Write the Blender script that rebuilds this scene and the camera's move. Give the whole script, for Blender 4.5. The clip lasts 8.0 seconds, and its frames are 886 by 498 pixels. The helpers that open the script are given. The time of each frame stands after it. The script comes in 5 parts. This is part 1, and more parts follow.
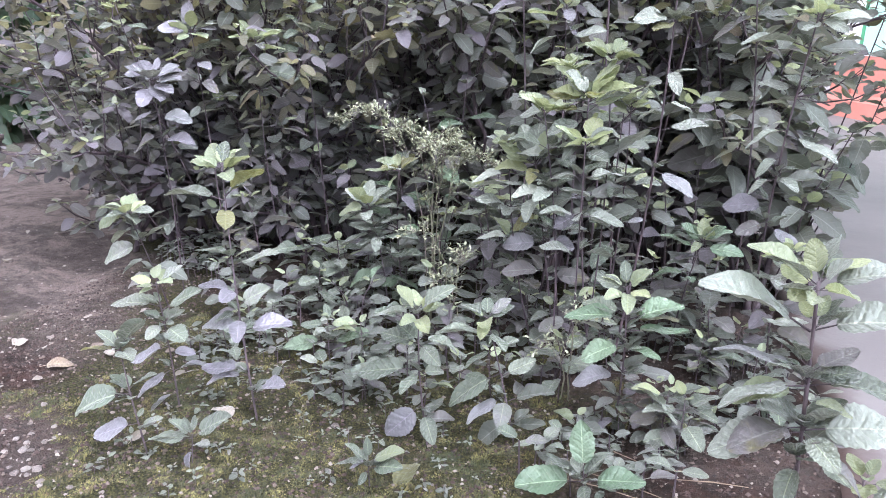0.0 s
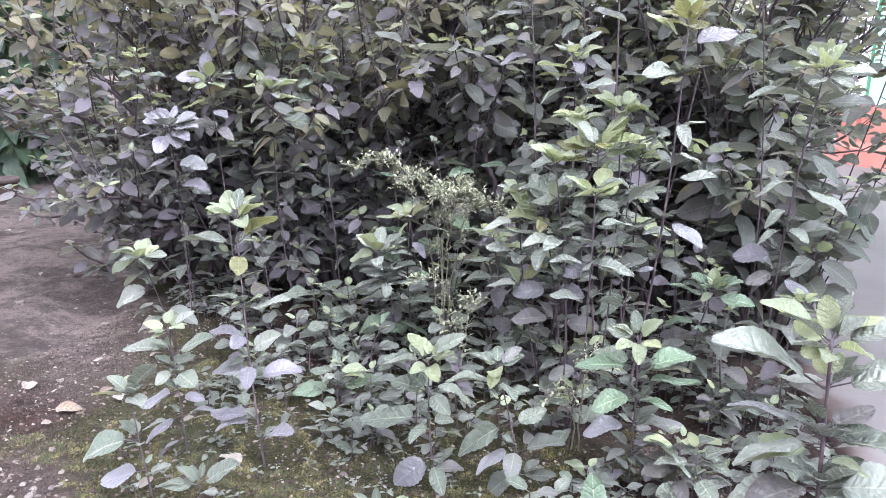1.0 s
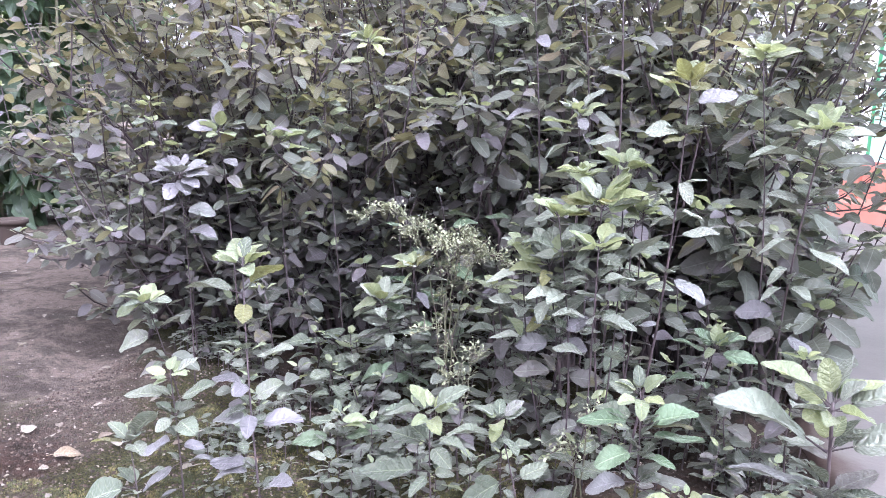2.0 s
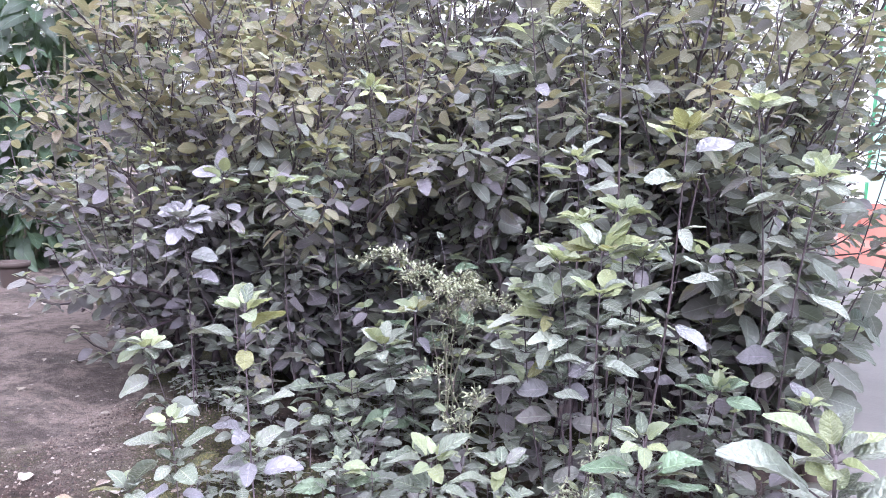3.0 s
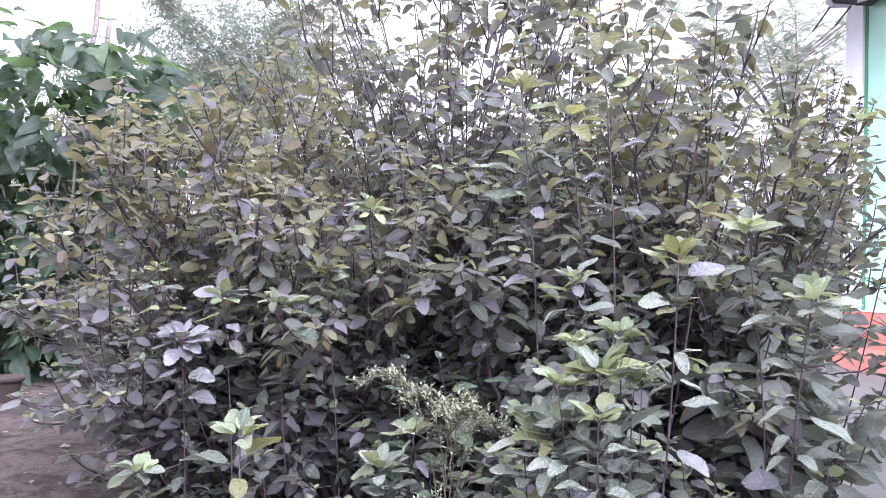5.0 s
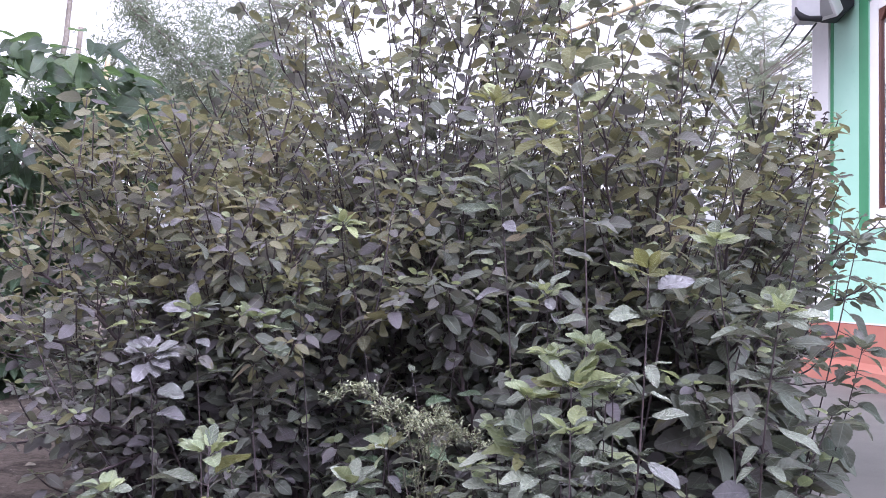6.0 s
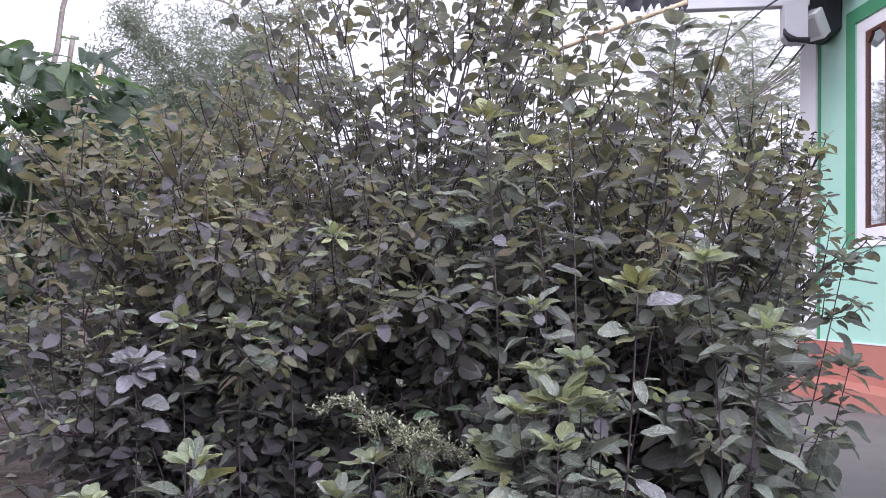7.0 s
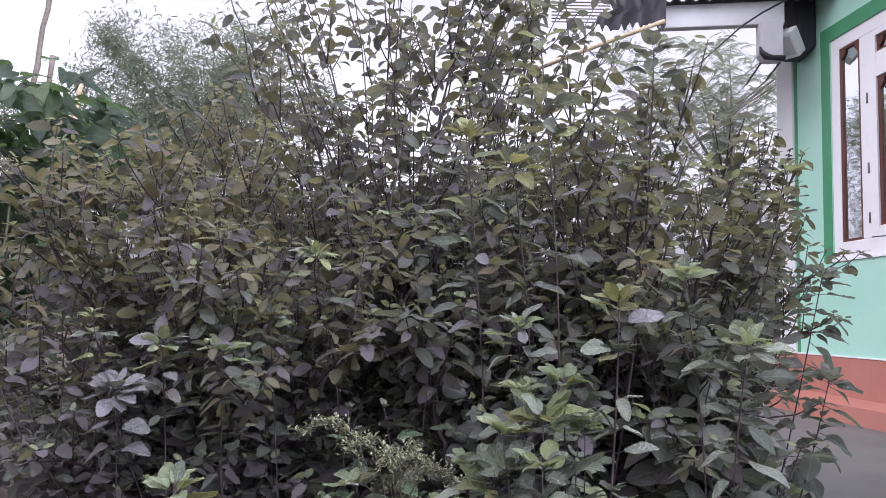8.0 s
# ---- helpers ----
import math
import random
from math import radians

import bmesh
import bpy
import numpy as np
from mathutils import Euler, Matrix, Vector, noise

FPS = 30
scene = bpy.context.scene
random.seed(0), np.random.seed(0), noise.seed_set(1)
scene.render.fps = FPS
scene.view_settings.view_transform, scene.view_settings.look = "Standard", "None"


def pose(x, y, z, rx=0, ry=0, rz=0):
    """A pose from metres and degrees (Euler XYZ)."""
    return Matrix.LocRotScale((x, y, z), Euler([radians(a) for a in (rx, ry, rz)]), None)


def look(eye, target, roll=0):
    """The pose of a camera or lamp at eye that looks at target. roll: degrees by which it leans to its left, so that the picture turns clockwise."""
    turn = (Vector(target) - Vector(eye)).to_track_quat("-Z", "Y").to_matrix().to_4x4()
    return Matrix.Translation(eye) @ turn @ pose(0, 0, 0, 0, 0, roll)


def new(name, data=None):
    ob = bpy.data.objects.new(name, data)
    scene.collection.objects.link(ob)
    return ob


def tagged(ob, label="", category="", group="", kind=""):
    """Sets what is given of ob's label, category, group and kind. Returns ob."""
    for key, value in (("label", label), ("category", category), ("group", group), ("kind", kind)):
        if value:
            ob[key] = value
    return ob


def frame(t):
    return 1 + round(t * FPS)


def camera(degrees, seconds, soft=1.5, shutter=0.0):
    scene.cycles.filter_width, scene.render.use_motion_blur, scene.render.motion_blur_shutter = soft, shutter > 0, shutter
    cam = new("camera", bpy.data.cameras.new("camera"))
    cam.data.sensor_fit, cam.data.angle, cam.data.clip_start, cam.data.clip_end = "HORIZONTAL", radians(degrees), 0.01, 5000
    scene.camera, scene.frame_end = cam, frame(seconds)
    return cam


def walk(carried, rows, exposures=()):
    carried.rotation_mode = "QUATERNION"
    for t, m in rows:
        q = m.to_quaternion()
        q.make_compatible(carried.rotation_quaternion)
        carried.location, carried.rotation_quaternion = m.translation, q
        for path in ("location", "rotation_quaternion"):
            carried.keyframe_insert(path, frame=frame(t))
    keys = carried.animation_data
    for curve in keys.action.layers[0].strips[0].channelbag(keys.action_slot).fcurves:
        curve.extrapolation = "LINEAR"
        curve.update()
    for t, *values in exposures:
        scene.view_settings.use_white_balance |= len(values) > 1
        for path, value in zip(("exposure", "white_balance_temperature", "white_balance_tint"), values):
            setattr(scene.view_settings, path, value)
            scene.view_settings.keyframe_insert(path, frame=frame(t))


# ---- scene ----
cam = camera(63.0, 8.0, soft=0.85)
PATH = [
    (0, (0.232, -0.066, 0.462), (-0.2, 1.801, -0.111), 1.0),
    (0.5, (0.232, -0.07, 0.464), (-0.214, 1.813, -0.042), 0.8),
    (1, (0.229, -0.07, 0.469), (-0.233, 1.821, 0.01), 1.3),
    (1.5, (0.229, -0.073, 0.473), (-0.25, 1.828, 0.073), 2.1),
    (3, (0.229, -0.081, 0.483), (-0.261, 1.846, 0.262), 2.2),
    (3.5, (0.228, -0.083, 0.489), (-0.285, 1.841, 0.306), 2.1),
    (4, (0.228, -0.083, 0.492), (-0.275, 1.849, 0.382), 2.3),
    (4.5, (0.229, -0.089, 0.499), (-0.278, 1.845, 0.482), 2.3),
    (5, (0.233, -0.091, 0.504), (-0.268, 1.844, 0.577), 2.0),
    (6.5, (0.238, -0.088, 0.506), (-0.175, 1.865, 0.627), 2.1),
    (7, (0.237, -0.088, 0.506), (-0.173, 1.864, 0.654), 2.5),
    (7.5, (0.239, -0.089, 0.504), (-0.159, 1.864, 0.665), 2.3),
    (8, (0.239, -0.09, 0.509), (-0.128, 1.866, 0.705), 1.9),
]
walk(cam, [(t, look(eye, target, roll)) for t, eye, target, roll in PATH],
     exposures=[(0.0, 1.68, 5670, 22), (1.5, 1.83, 5680, 23), (3.0, 1.90, 5600, 26), (4.5, 1.88, 5590, 27), (5.2, 1.42, 5640, 27), (6.3, 0.90, 5720, 27), (8.0, 0.42, 5860, 24)])

# ---- world and light: a white overcast sky with a very soft, high sun ----
world = bpy.data.worlds.new("overcast_sky")
scene.world = world
world.use_nodes = True
wn, wl = world.node_tree.nodes, world.node_tree.links
sky = wn.new("ShaderNodeTexSky")
sky.sky_type = "NISHITA"
sky.sun_disc = False
sky.sun_elevation = radians(44)
sky.sun_rotation = radians(122)
sky.dust_density = 7.0
sky.ozone_density = 0.3
grey = wn.new("ShaderNodeHueSaturation")
grey.inputs["Saturation"].default_value = 0.02
grey.inputs["Value"].default_value = 1.8
wl.new(sky.outputs[0], grey.inputs["Color"])
wl.new(grey.outputs[0], wn["Background"].inputs["Color"])
wn["Background"].inputs["Strength"].default_value = 0.15

sun = new("sun", bpy.data.lights.new("sun", "SUN"))
sun.data.energy, sun.data.angle, sun.data.color = 1.65, radians(45), (1.0, 0.97, 0.93)
sun.matrix_world = look((-5.2, -3.2, 5.9), (0, 0, 0))


# ---- materials ----
class Nodes:
    """A node material with short names for the nodes used here."""

    def __init__(self, name):
        self.mat = bpy.data.materials.new(name)
        self.mat.use_nodes = True
        self.n, self.l = self.mat.node_tree.nodes, self.mat.node_tree.links
        self.bsdf = self.n["Principled BSDF"]
        self.out = self.n["Material Output"]

    def put(self, sock, value):
        if hasattr(value, "is_output"):
            self.l.new(value, sock)
        else:
            sock.default_value = value

    def set(self, name, value):
        self.put(self.bsdf.inputs[name], value)
        return self

    def coord(self, which="Object"):
        return self.n.new("ShaderNodeTexCoord").outputs[which]

    def noise(self, scale, detail=4, rough=0.6, vec=None, out="Fac", distort=0.0):
        t = self.n.new("ShaderNodeTexNoise")
        t.inputs["Scale"].default_value, t.inputs["Detail"].default_value = scale, detail
        t.inputs["Roughness"].default_value, t.inputs["Distortion"].default_value = rough, distort
        self.l.new(vec if vec is not None else self.coord(), t.inputs["Vector"])
        return t.outputs[out]

    def voronoi(self, scale, feature="F1", out="Distance", vec=None):
        t = self.n.new("ShaderNodeTexVoronoi")
        t.feature = feature
        t.inputs["Scale"].default_value = scale
        self.l.new(vec if vec is not None else self.coord(), t.inputs["Vector"])
        return t.outputs[out]

    def math(self, op, a, b=0.0, c=0.0, clamp=False):
        m = self.n.new("ShaderNodeMath")
        m.operation, m.use_clamp = op, clamp
        for k, v in enumerate((a, b, c)):
            self.put(m.inputs[k], v)
        return m.outputs[0]

    def ramp(self, fac, *stops):
        r = self.n.new("ShaderNodeValToRGB")
        els = r.color_ramp.elements
        while len(els) < len(stops):
            els.new(0.5)
        for e, (pos, col) in zip(els, stops):
            e.position = pos
            e.color = (*col, 1) if len(col) == 3 else col
        self.l.new(fac, r.inputs[0])
        return r.outputs[0]

    def smooth(self, fac, lo, hi):
        r = self.n.new("ShaderNodeMapRange")
        r.interpolation_type = "SMOOTHSTEP"
        r.inputs["From Min"].default_value, r.inputs["From Max"].default_value = lo, hi
        self.put(r.inputs["Value"], fac)
        return r.outputs[0]

    def mix(self, fac, a, b, blend="MIX"):
        m = self.n.new("ShaderNodeMix")
        m.data_type, m.blend_type = "RGBA", blend
        self.put(m.inputs[0], fac)
        for sock, v in ((m.inputs[6], a), (m.inputs[7], b)):
            self.put(sock, v if hasattr(v, "is_output") else (*v, 1))
        return m.outputs[2]

    def bump(self, height, strength=0.3, distance=0.01, normal=None):
        b = self.n.new("ShaderNodeBump")
        b.inputs["Strength"].default_value, b.inputs["Distance"].default_value = strength, distance
        self.l.new(height, b.inputs["Height"])
        if normal is not None:
            self.l.new(normal, b.inputs["Normal"])
        self.l.new(b.outputs[0], self.bsdf.inputs["Normal"])
        return b.outputs[0]

    def random(self):
        """A random number for each piece, joined or not."""
        a = self.n.new("ShaderNodeObjectInfo").outputs["Random"]
        b = self.n.new("ShaderNodeNewGeometry").outputs["Random Per Island"]
        return self.math("FRACT", self.math("ADD", a, b))


def leaf_material(name, stops, vein, veins=6, through_light=0.22, rough=0.42, bumpy=0.5, spots=0.0, spot_col=(0.10, 0.07, 0.03), glow=(0.27, 0.28, 0.175), sheen=0.14, gloss=0.5):
    """A leaf: its own tint and blotches, a pale midrib and arching side veins, a quilted surface, some light through it."""
    m = Nodes(name)
    rnd = m.random()
    uv = m.n.new("ShaderNodeSeparateXYZ")
    m.l.new(m.coord("UV"), uv.inputs[0])
    own = m.n.new("ShaderNodeCombineXYZ")
    m.l.new(m.math("MULTIPLY", uv.outputs[0], 0.6), own.inputs[0])
    m.l.new(uv.outputs[1], own.inputs[1])
    m.l.new(m.math("MULTIPLY", rnd, 41.0), own.inputs[2])
    own = own.outputs[0]
    blotch = m.noise(2.6, 4, 0.6, own)
    fine = m.noise(17, 4, 0.65, own)
    # the tint drifts a little over each blade
    col = m.ramp(m.math("ADD", m.math("MULTIPLY", rnd, 0.86), m.math("MULTIPLY", m.math("SUBTRACT", blotch, 0.43), 0.30), clamp=True), *stops)
    across = m.math("ABSOLUTE", m.math("SUBTRACT", uv.outputs[0], 0.5))
    arch = m.math("MULTIPLY", m.math("POWER", m.math("MULTIPLY", across, 2.0), 0.8), 1.25)
    wobble = m.math("MULTIPLY", m.math("SUBTRACT", blotch, 0.5), 0.6)
    side = m.math("FRACT", m.math("ADD", m.math("SUBTRACT", m.math("MULTIPLY", uv.outputs[1], float(veins)), arch), wobble))
    ridge = m.math("ABSOLUTE", m.math("SUBTRACT", side, 0.5))
    lines = m.math("MULTIPLY", m.smooth(ridge, 0.07, 0.0), m.smooth(across, 0.5, 0.3))
    rib = m.smooth(across, 0.035, 0.008)
    net = m.math("MAXIMUM", m.math("MULTIPLY", lines, 0.4), rib)
    col = m.mix(m.math("MULTIPLY", m.smooth(fine, 0.45, 0.75), 0.2), col, (0.05, 0.06, 0.045))
    if spots:
        sp = m.smooth(m.noise(5.5, 5, 0.75, own), 0.56, 0.68)
        col = m.mix(m.math("MULTIPLY", sp, spots), col, spot_col)
    col = m.mix(m.math("MULTIPLY", net, 0.62), col, vein)
    own_tone = m.math("ADD", m.math("MULTIPLY", m.math("FRACT", m.math("MULTIPLY", rnd, 7.31)), 0.55), 0.70)
    tone = m.n.new("ShaderNodeCombineXYZ")
    for k in range(3):
        m.l.new(own_tone, tone.inputs[k])
    col = m.mix(1.0, col, tone.outputs[0], "MULTIPLY")
    m.set("Base Color", col)
    m.set("Roughness", m.math("ADD", m.math("MULTIPLY", fine, 0.2), rough - 0.1))
    m.set("Specular IOR Level", gloss).set("Sheen Weight", sheen).set("Sheen Roughness", 0.45)
    quilt = m.voronoi(15, vec=own)
    h = m.math("ADD", m.math("MULTIPLY", m.smooth(ridge, 0.0, 0.3), 0.5), m.math("SUBTRACT", m.math("MULTIPLY", fine, 0.5), m.math("MULTIPLY", quilt, 0.9)))
    m.bump(h, bumpy, 0.0018)
    tr = m.n.new("ShaderNodeBsdfTranslucent")
    m.l.new(m.mix(0.55, col, glow), tr.inputs["Color"])
    mx = m.n.new("ShaderNodeMixShader")
    mx.inputs[0].default_value = through_light
    m.l.new(m.bsdf.outputs[0], mx.inputs[1])
    m.l.new(tr.outputs[0], mx.inputs[2])
    m.l.new(mx.outputs[0], m.out.inputs["Surface"])
    return m.mat


LEAF_GREEN = leaf_material("basil_leaf_green", [(0.0, (0.066, 0.076, 0.062)), (0.35, (0.095, 0.107, 0.089)), (0.6, (0.125, 0.137, 0.119)),
                                                (0.86, (0.117, 0.106, 0.109)), (0.93, (0.144, 0.135, 0.028))], (0.27, 0.29, 0.24), through_light=0.45, spots=0.35)
LEAF_PALE = leaf_material("basil_leaf_pale_green", [(0.0, (0.055, 0.073, 0.050)), (0.5, (0.081, 0.098, 0.071)), (0.8, (0.121, 0.138, 0.104)),
                                                    (0.95, (0.157, 0.145, 0.157))], (0.27, 0.31, 0.19), rough=0.42, bumpy=0.7, spots=0.25)
LEAF_PURPLE = leaf_material("basil_leaf_purple", [(0.0, (0.064, 0.058, 0.065)), (0.35, (0.095, 0.085, 0.096)), (0.6, (0.122, 0.110, 0.129)),
                                                  (0.88, (0.109, 0.105, 0.088)), (0.95, (0.109, 0.076, 0.043))], (0.18, 0.15, 0.18), through_light=0.48, spots=0.4,
                            spot_col=(0.09, 0.055, 0.07))
LEAF_YOUNG = leaf_material("basil_leaf_young", [(0.0, (0.165, 0.203, 0.121)), (0.55, (0.218, 0.252, 0.156)), (1.0, (0.244, 0.270, 0.119))],
                           (0.36, 0.40, 0.18), through_light=0.40, bumpy=0.7, glow=(0.42, 0.46, 0.18))
LEAF_YELLOW = leaf_material("basil_leaf_yellow", [(0.0, (0.148, 0.146, 0.064)), (1.0, (0.118, 0.121, 0.053))], (0.24, 0.25, 0.10), through_light=0.40, bumpy=0.8, spots=0.3, glow=(0.40, 0.40, 0.13))
LEAF_FRESH = leaf_material("basil_leaf_fresh_green", [(0.0, (0.055, 0.090, 0.051)), (0.5, (0.080, 0.124, 0.071)), (1.0, (0.110, 0.154, 0.093))], (0.24, 0.31, 0.19), through_light=0.25, bumpy=0.6, spots=0.15)
LEAF_SILVER = leaf_material("basil_leaf_silvery", [(0.0, (0.110, 0.128, 0.100)), (0.5, (0.158, 0.179, 0.143)), (0.85, (0.206, 0.228, 0.184)), (1.0, (0.201, 0.186, 0.201))], (0.32, 0.35, 0.26), bumpy=0.7, spots=0.1)
LEAF_LILAC = leaf_material("basil_leaf_lilac", [(0.0, (0.100, 0.096, 0.106)), (0.5, (0.126, 0.120, 0.136)), (1.0, (0.120, 0.132, 0.118))], (0.22, 0.20, 0.23), spots=0.2, spot_col=(0.09, 0.07, 0.10))
LEAF_OLIVE = leaf_material("basil_leaf_olive", [(0.0, (0.088, 0.088, 0.057)), (0.4, (0.123, 0.120, 0.075)), (0.7, (0.153, 0.143, 0.084)),
                                                (0.9, (0.146, 0.107, 0.073)), (0.95, (0.190, 0.190, 0.067))], (0.27, 0.26, 0.17), through_light=0.48, spots=0.35, glow=(0.30, 0.285, 0.13))
LEAF_VINE = leaf_material("vine_leaf", [(0.0, (0.014, 0.026, 0.017)), (0.5, (0.025, 0.042, 0.026)), (0.75, (0.039, 0.060, 0.036)), (0.95, (0.086, 0.125, 0.058))],
                          (0.09, 0.14, 0.09), veins=4, through_light=0.35, rough=0.45, spots=0.4, glow=(0.20, 0.32, 0.11), sheen=0.0, gloss=0.35)
LEAF_FAR = leaf_material("tree_leaf", [(0.0, (0.086, 0.111, 0.083)), (0.6, (0.133, 0.157, 0.122)), (1.0, (0.196, 0.217, 0.165))],
                         (0.1, 0.13, 0.08), veins=1, through_light=0.5, bumpy=0.0, glow=(0.30, 0.34, 0.22), sheen=0.0)
LEAF_WEED = leaf_material("weed_leaf_pale", [(0.0, (0.173, 0.196, 0.118)), (0.7, (0.251, 0.267, 0.173)), (1.0, (0.235, 0.235, 0.118))], (0.4, 0.42, 0.28), veins=1, bumpy=0.0)
LEAF_DRY = leaf_material("dry_leaf", [(0.0, (0.11, 0.09, 0.07)), (0.4, (0.18, 0.16, 0.13)), (0.75, (0.075, 0.05, 0.038)), (1.0, (0.19, 0.16, 0.09))],
                         (0.2, 0.16, 0.11), through_light=0.05, rough=0.8, spots=0.6)


def stem_material(name, a, b):
    m = Nodes(name)
    col = m.mix(m.smooth(m.noise(60, 4), 0.35, 0.7), a, b)
    m.set("Base Color", col).set("Roughness", 0.65)
    m.bump(m.noise(220, 3), 0.5, 0.002)
    return m.mat


STEM = stem_material("basil_stem_purple", (0.028, 0.019, 0.024), (0.070, 0.050, 0.053))
STEM_GREEN = stem_material("basil_stem_green", (0.13, 0.14, 0.08), (0.10, 0.07, 0.07))
STEM_PALE = stem_material("weed_stem_pale", (0.24, 0.25, 0.15), (0.33, 0.34, 0.22))
BARK = stem_material("bark", (0.10, 0.08, 0.065), (0.17, 0.15, 0.13))
STRAW = stem_material("dry_straw", (0.17, 0.125, 0.08), (0.10, 0.07, 0.045))
BAMBOO = stem_material("dry_bamboo", (0.42, 0.34, 0.22), (0.30, 0.22, 0.14))


def ground_material():
    """Trodden cement and dirt along the path, moss, red-brown soil and grit, by their places in the garden."""
    m = Nodes("garden_ground")
    pos = m.coord("Object")
    xyz = m.n.new("ShaderNodeSeparateXYZ")
    m.l.new(pos, xyz.inputs[0])
    x, y = xyz.outputs[0], xyz.outputs[1]
    ragged = m.math("MULTIPLY", m.math("SUBTRACT", m.noise(5.0, 6, 0.65), 0.5), 0.55)
    # path to the left of a line that runs away from the camera
    edge = m.math("ADD", m.math("ADD", x, m.math("MULTIPLY", y, 0.6)), ragged)
    path = m.smooth(edge, 0.06, -0.08)
    far = m.smooth(m.math("ADD", y, ragged), 0.70, 0.86)
    path = m.math("MULTIPLY", path, far)
    # cement with dirt
    cem = m.mix(m.smooth(m.noise(4.5, 9, 0.75, distort=0.8), 0.42, 0.58), (0.032, 0.024, 0.020), (0.116, 0.093, 0.079))
    cem = m.mix(m.smooth(m.noise(11, 8, 0.75), 0.52, 0.68), cem, (0.045, 0.036, 0.033))
    cem = m.mix(m.math("MULTIPLY", m.smooth(m.noise(27, 8, 0.8), 0.45, 0.62), 0.6), cem, (0.102, 0.081, 0.071))
    cem = m.mix(m.math("MULTIPLY", m.smooth(m.noise(6.0, 9, 0.8, distort=0.6), 0.55, 0.62), 0.7), cem, (0.033, 0.030, 0.024))
    cem = m.mix(m.math("MULTIPLY", m.smooth(m.noise(60, 6, 0.8), 0.52, 0.60), 0.55), cem, (0.024, 0.018, 0.016))
    cem = m.mix(m.smooth(m.noise(110, 3, 0.6), 0.66, 0.76), cem, (0.262, 0.234, 0.217))
    cem = m.mix(m.math("MULTIPLY", m.smooth(m.noise(7.5, 7, 0.7), 0.60, 0.70), 0.7), cem, (0.068, 0.068, 0.037))
    # soil
    soil = m.mix(m.smooth(m.noise(24, 6, 0.7), 0.35, 0.65), (0.010, 0.006, 0.004), (0.034, 0.017, 0.012))
    soil = m.mix(m.smooth(m.noise(170, 3, 0.6), 0.60, 0.75), soil, (0.11, 0.09, 0.08))
    # grit
    cell = m.voronoi(120, out="Color")
    grit = m.mix(0.6, m.mix(cell, (0.036, 0.028, 0.024), (0.105, 0.088, 0.075)), soil)
    # moss
    moss = m.mix(m.smooth(m.noise(300, 4, 0.7), 0.40, 0.65), (0.010, 0.010, 0.004), (0.05, 0.047, 0.014))
    bed = m.mix(m.smooth(m.noise(6.5, 5, 0.6), 0.42, 0.6), soil, grit)
    mossy = m.smooth(m.math("ADD", m.noise(4.2, 6, 0.65), m.math("MULTIPLY", m.smooth(y, 0.95, 0.55), 0.16)), 0.42, 0.52)
    mossy = m.math("MULTIPLY", m.math("MULTIPLY", mossy, m.smooth(m.math("ADD", x, ragged), -1.3, -0.8)), m.math("MULTIPLY", m.smooth(x, 0.32, 0.12), m.smooth(m.math("ADD", y, ragged), -0.5, 0.1)))

    def patch(px, py, r):
        d = m.math("SQRT", m.math("ADD", m.math("POWER", m.math("SUBTRACT", x, px), 2.0), m.math("POWER", m.math("SUBTRACT", y, py), 2.0)))
        return m.smooth(m.math("ADD", d, m.math("MULTIPLY", ragged, 0.5)), r + 0.03, r - 0.03)

    # a gritty bare spot, and trodden red soil beside the path
    mossy = m.math("MULTIPLY", mossy, m.math("SUBTRACT", 1.0, m.math("MAXIMUM", patch(-0.44, 0.50, 0.11), patch(-0.58, 0.70, 0.10))))
    bed = m.mix(patch(-0.44, 0.50, 0.11), bed, grit)
    low = m.mix(mossy, bed, moss)
    m.set("Base Color", m.mix(path, low, cem)).set("Roughness", 0.92).set("Specular IOR Level", 0.2)
    h = m.math("ADD", m.noise(260, 4, 0.7), m.math("MULTIPLY", m.noise(45, 5, 0.6), 1.6))
    m.bump(h, 1.0, 0.007)
    return m.mat


GROUND = ground_material()


def moss_material():
    m = Nodes("moss")
    rnd = m.random()
    col = m.ramp(rnd, (0.0, (0.022, 0.020, 0.007)), (0.4, (0.055, 0.052, 0.015)), (0.75, (0.135, 0.125, 0.036)), (1.0, (0.085, 0.058, 0.030)))
    # cushions of deep green and worn brown patches among the yellowish moss
    col = m.mix(m.math("MULTIPLY", m.smooth(m.noise(9, 4, 0.6), 0.50, 0.62), 0.75), col, (0.020, 0.030, 0.008))
    col = m.mix(m.math("MULTIPLY", m.smooth(m.noise(13, 5, 0.65, distort=0.5), 0.56, 0.64), 0.7), col, (0.050, 0.030, 0.016))
    m.set("Base Color", m.mix(m.math("MULTIPLY", m.smooth(m.noise(38, 5, 0.65), 0.44, 0.58), 0.75), col, (0.016, 0.021, 0.007))).set("Roughness", 0.85)
    return m.mat


def wall_paint(name, base, streak, rough=0.6, worn=0.3):
    m = Nodes(name)
    col = m.mix(m.smooth(m.noise(2.2, 6, 0.65), 0.35, 0.75), base, streak)
    col = m.mix(m.math("MULTIPLY", m.smooth(m.noise(14, 6, 0.7), 0.55, 0.75), worn), col, tuple(c * 0.72 for c in base))
    m.set("Base Color", col).set("Roughness", rough)
    m.bump(m.math("ADD", m.noise(40, 5), m.math("MULTIPLY", m.noise(220, 2), 0.4)), 0.25, 0.004)
    return m.mat


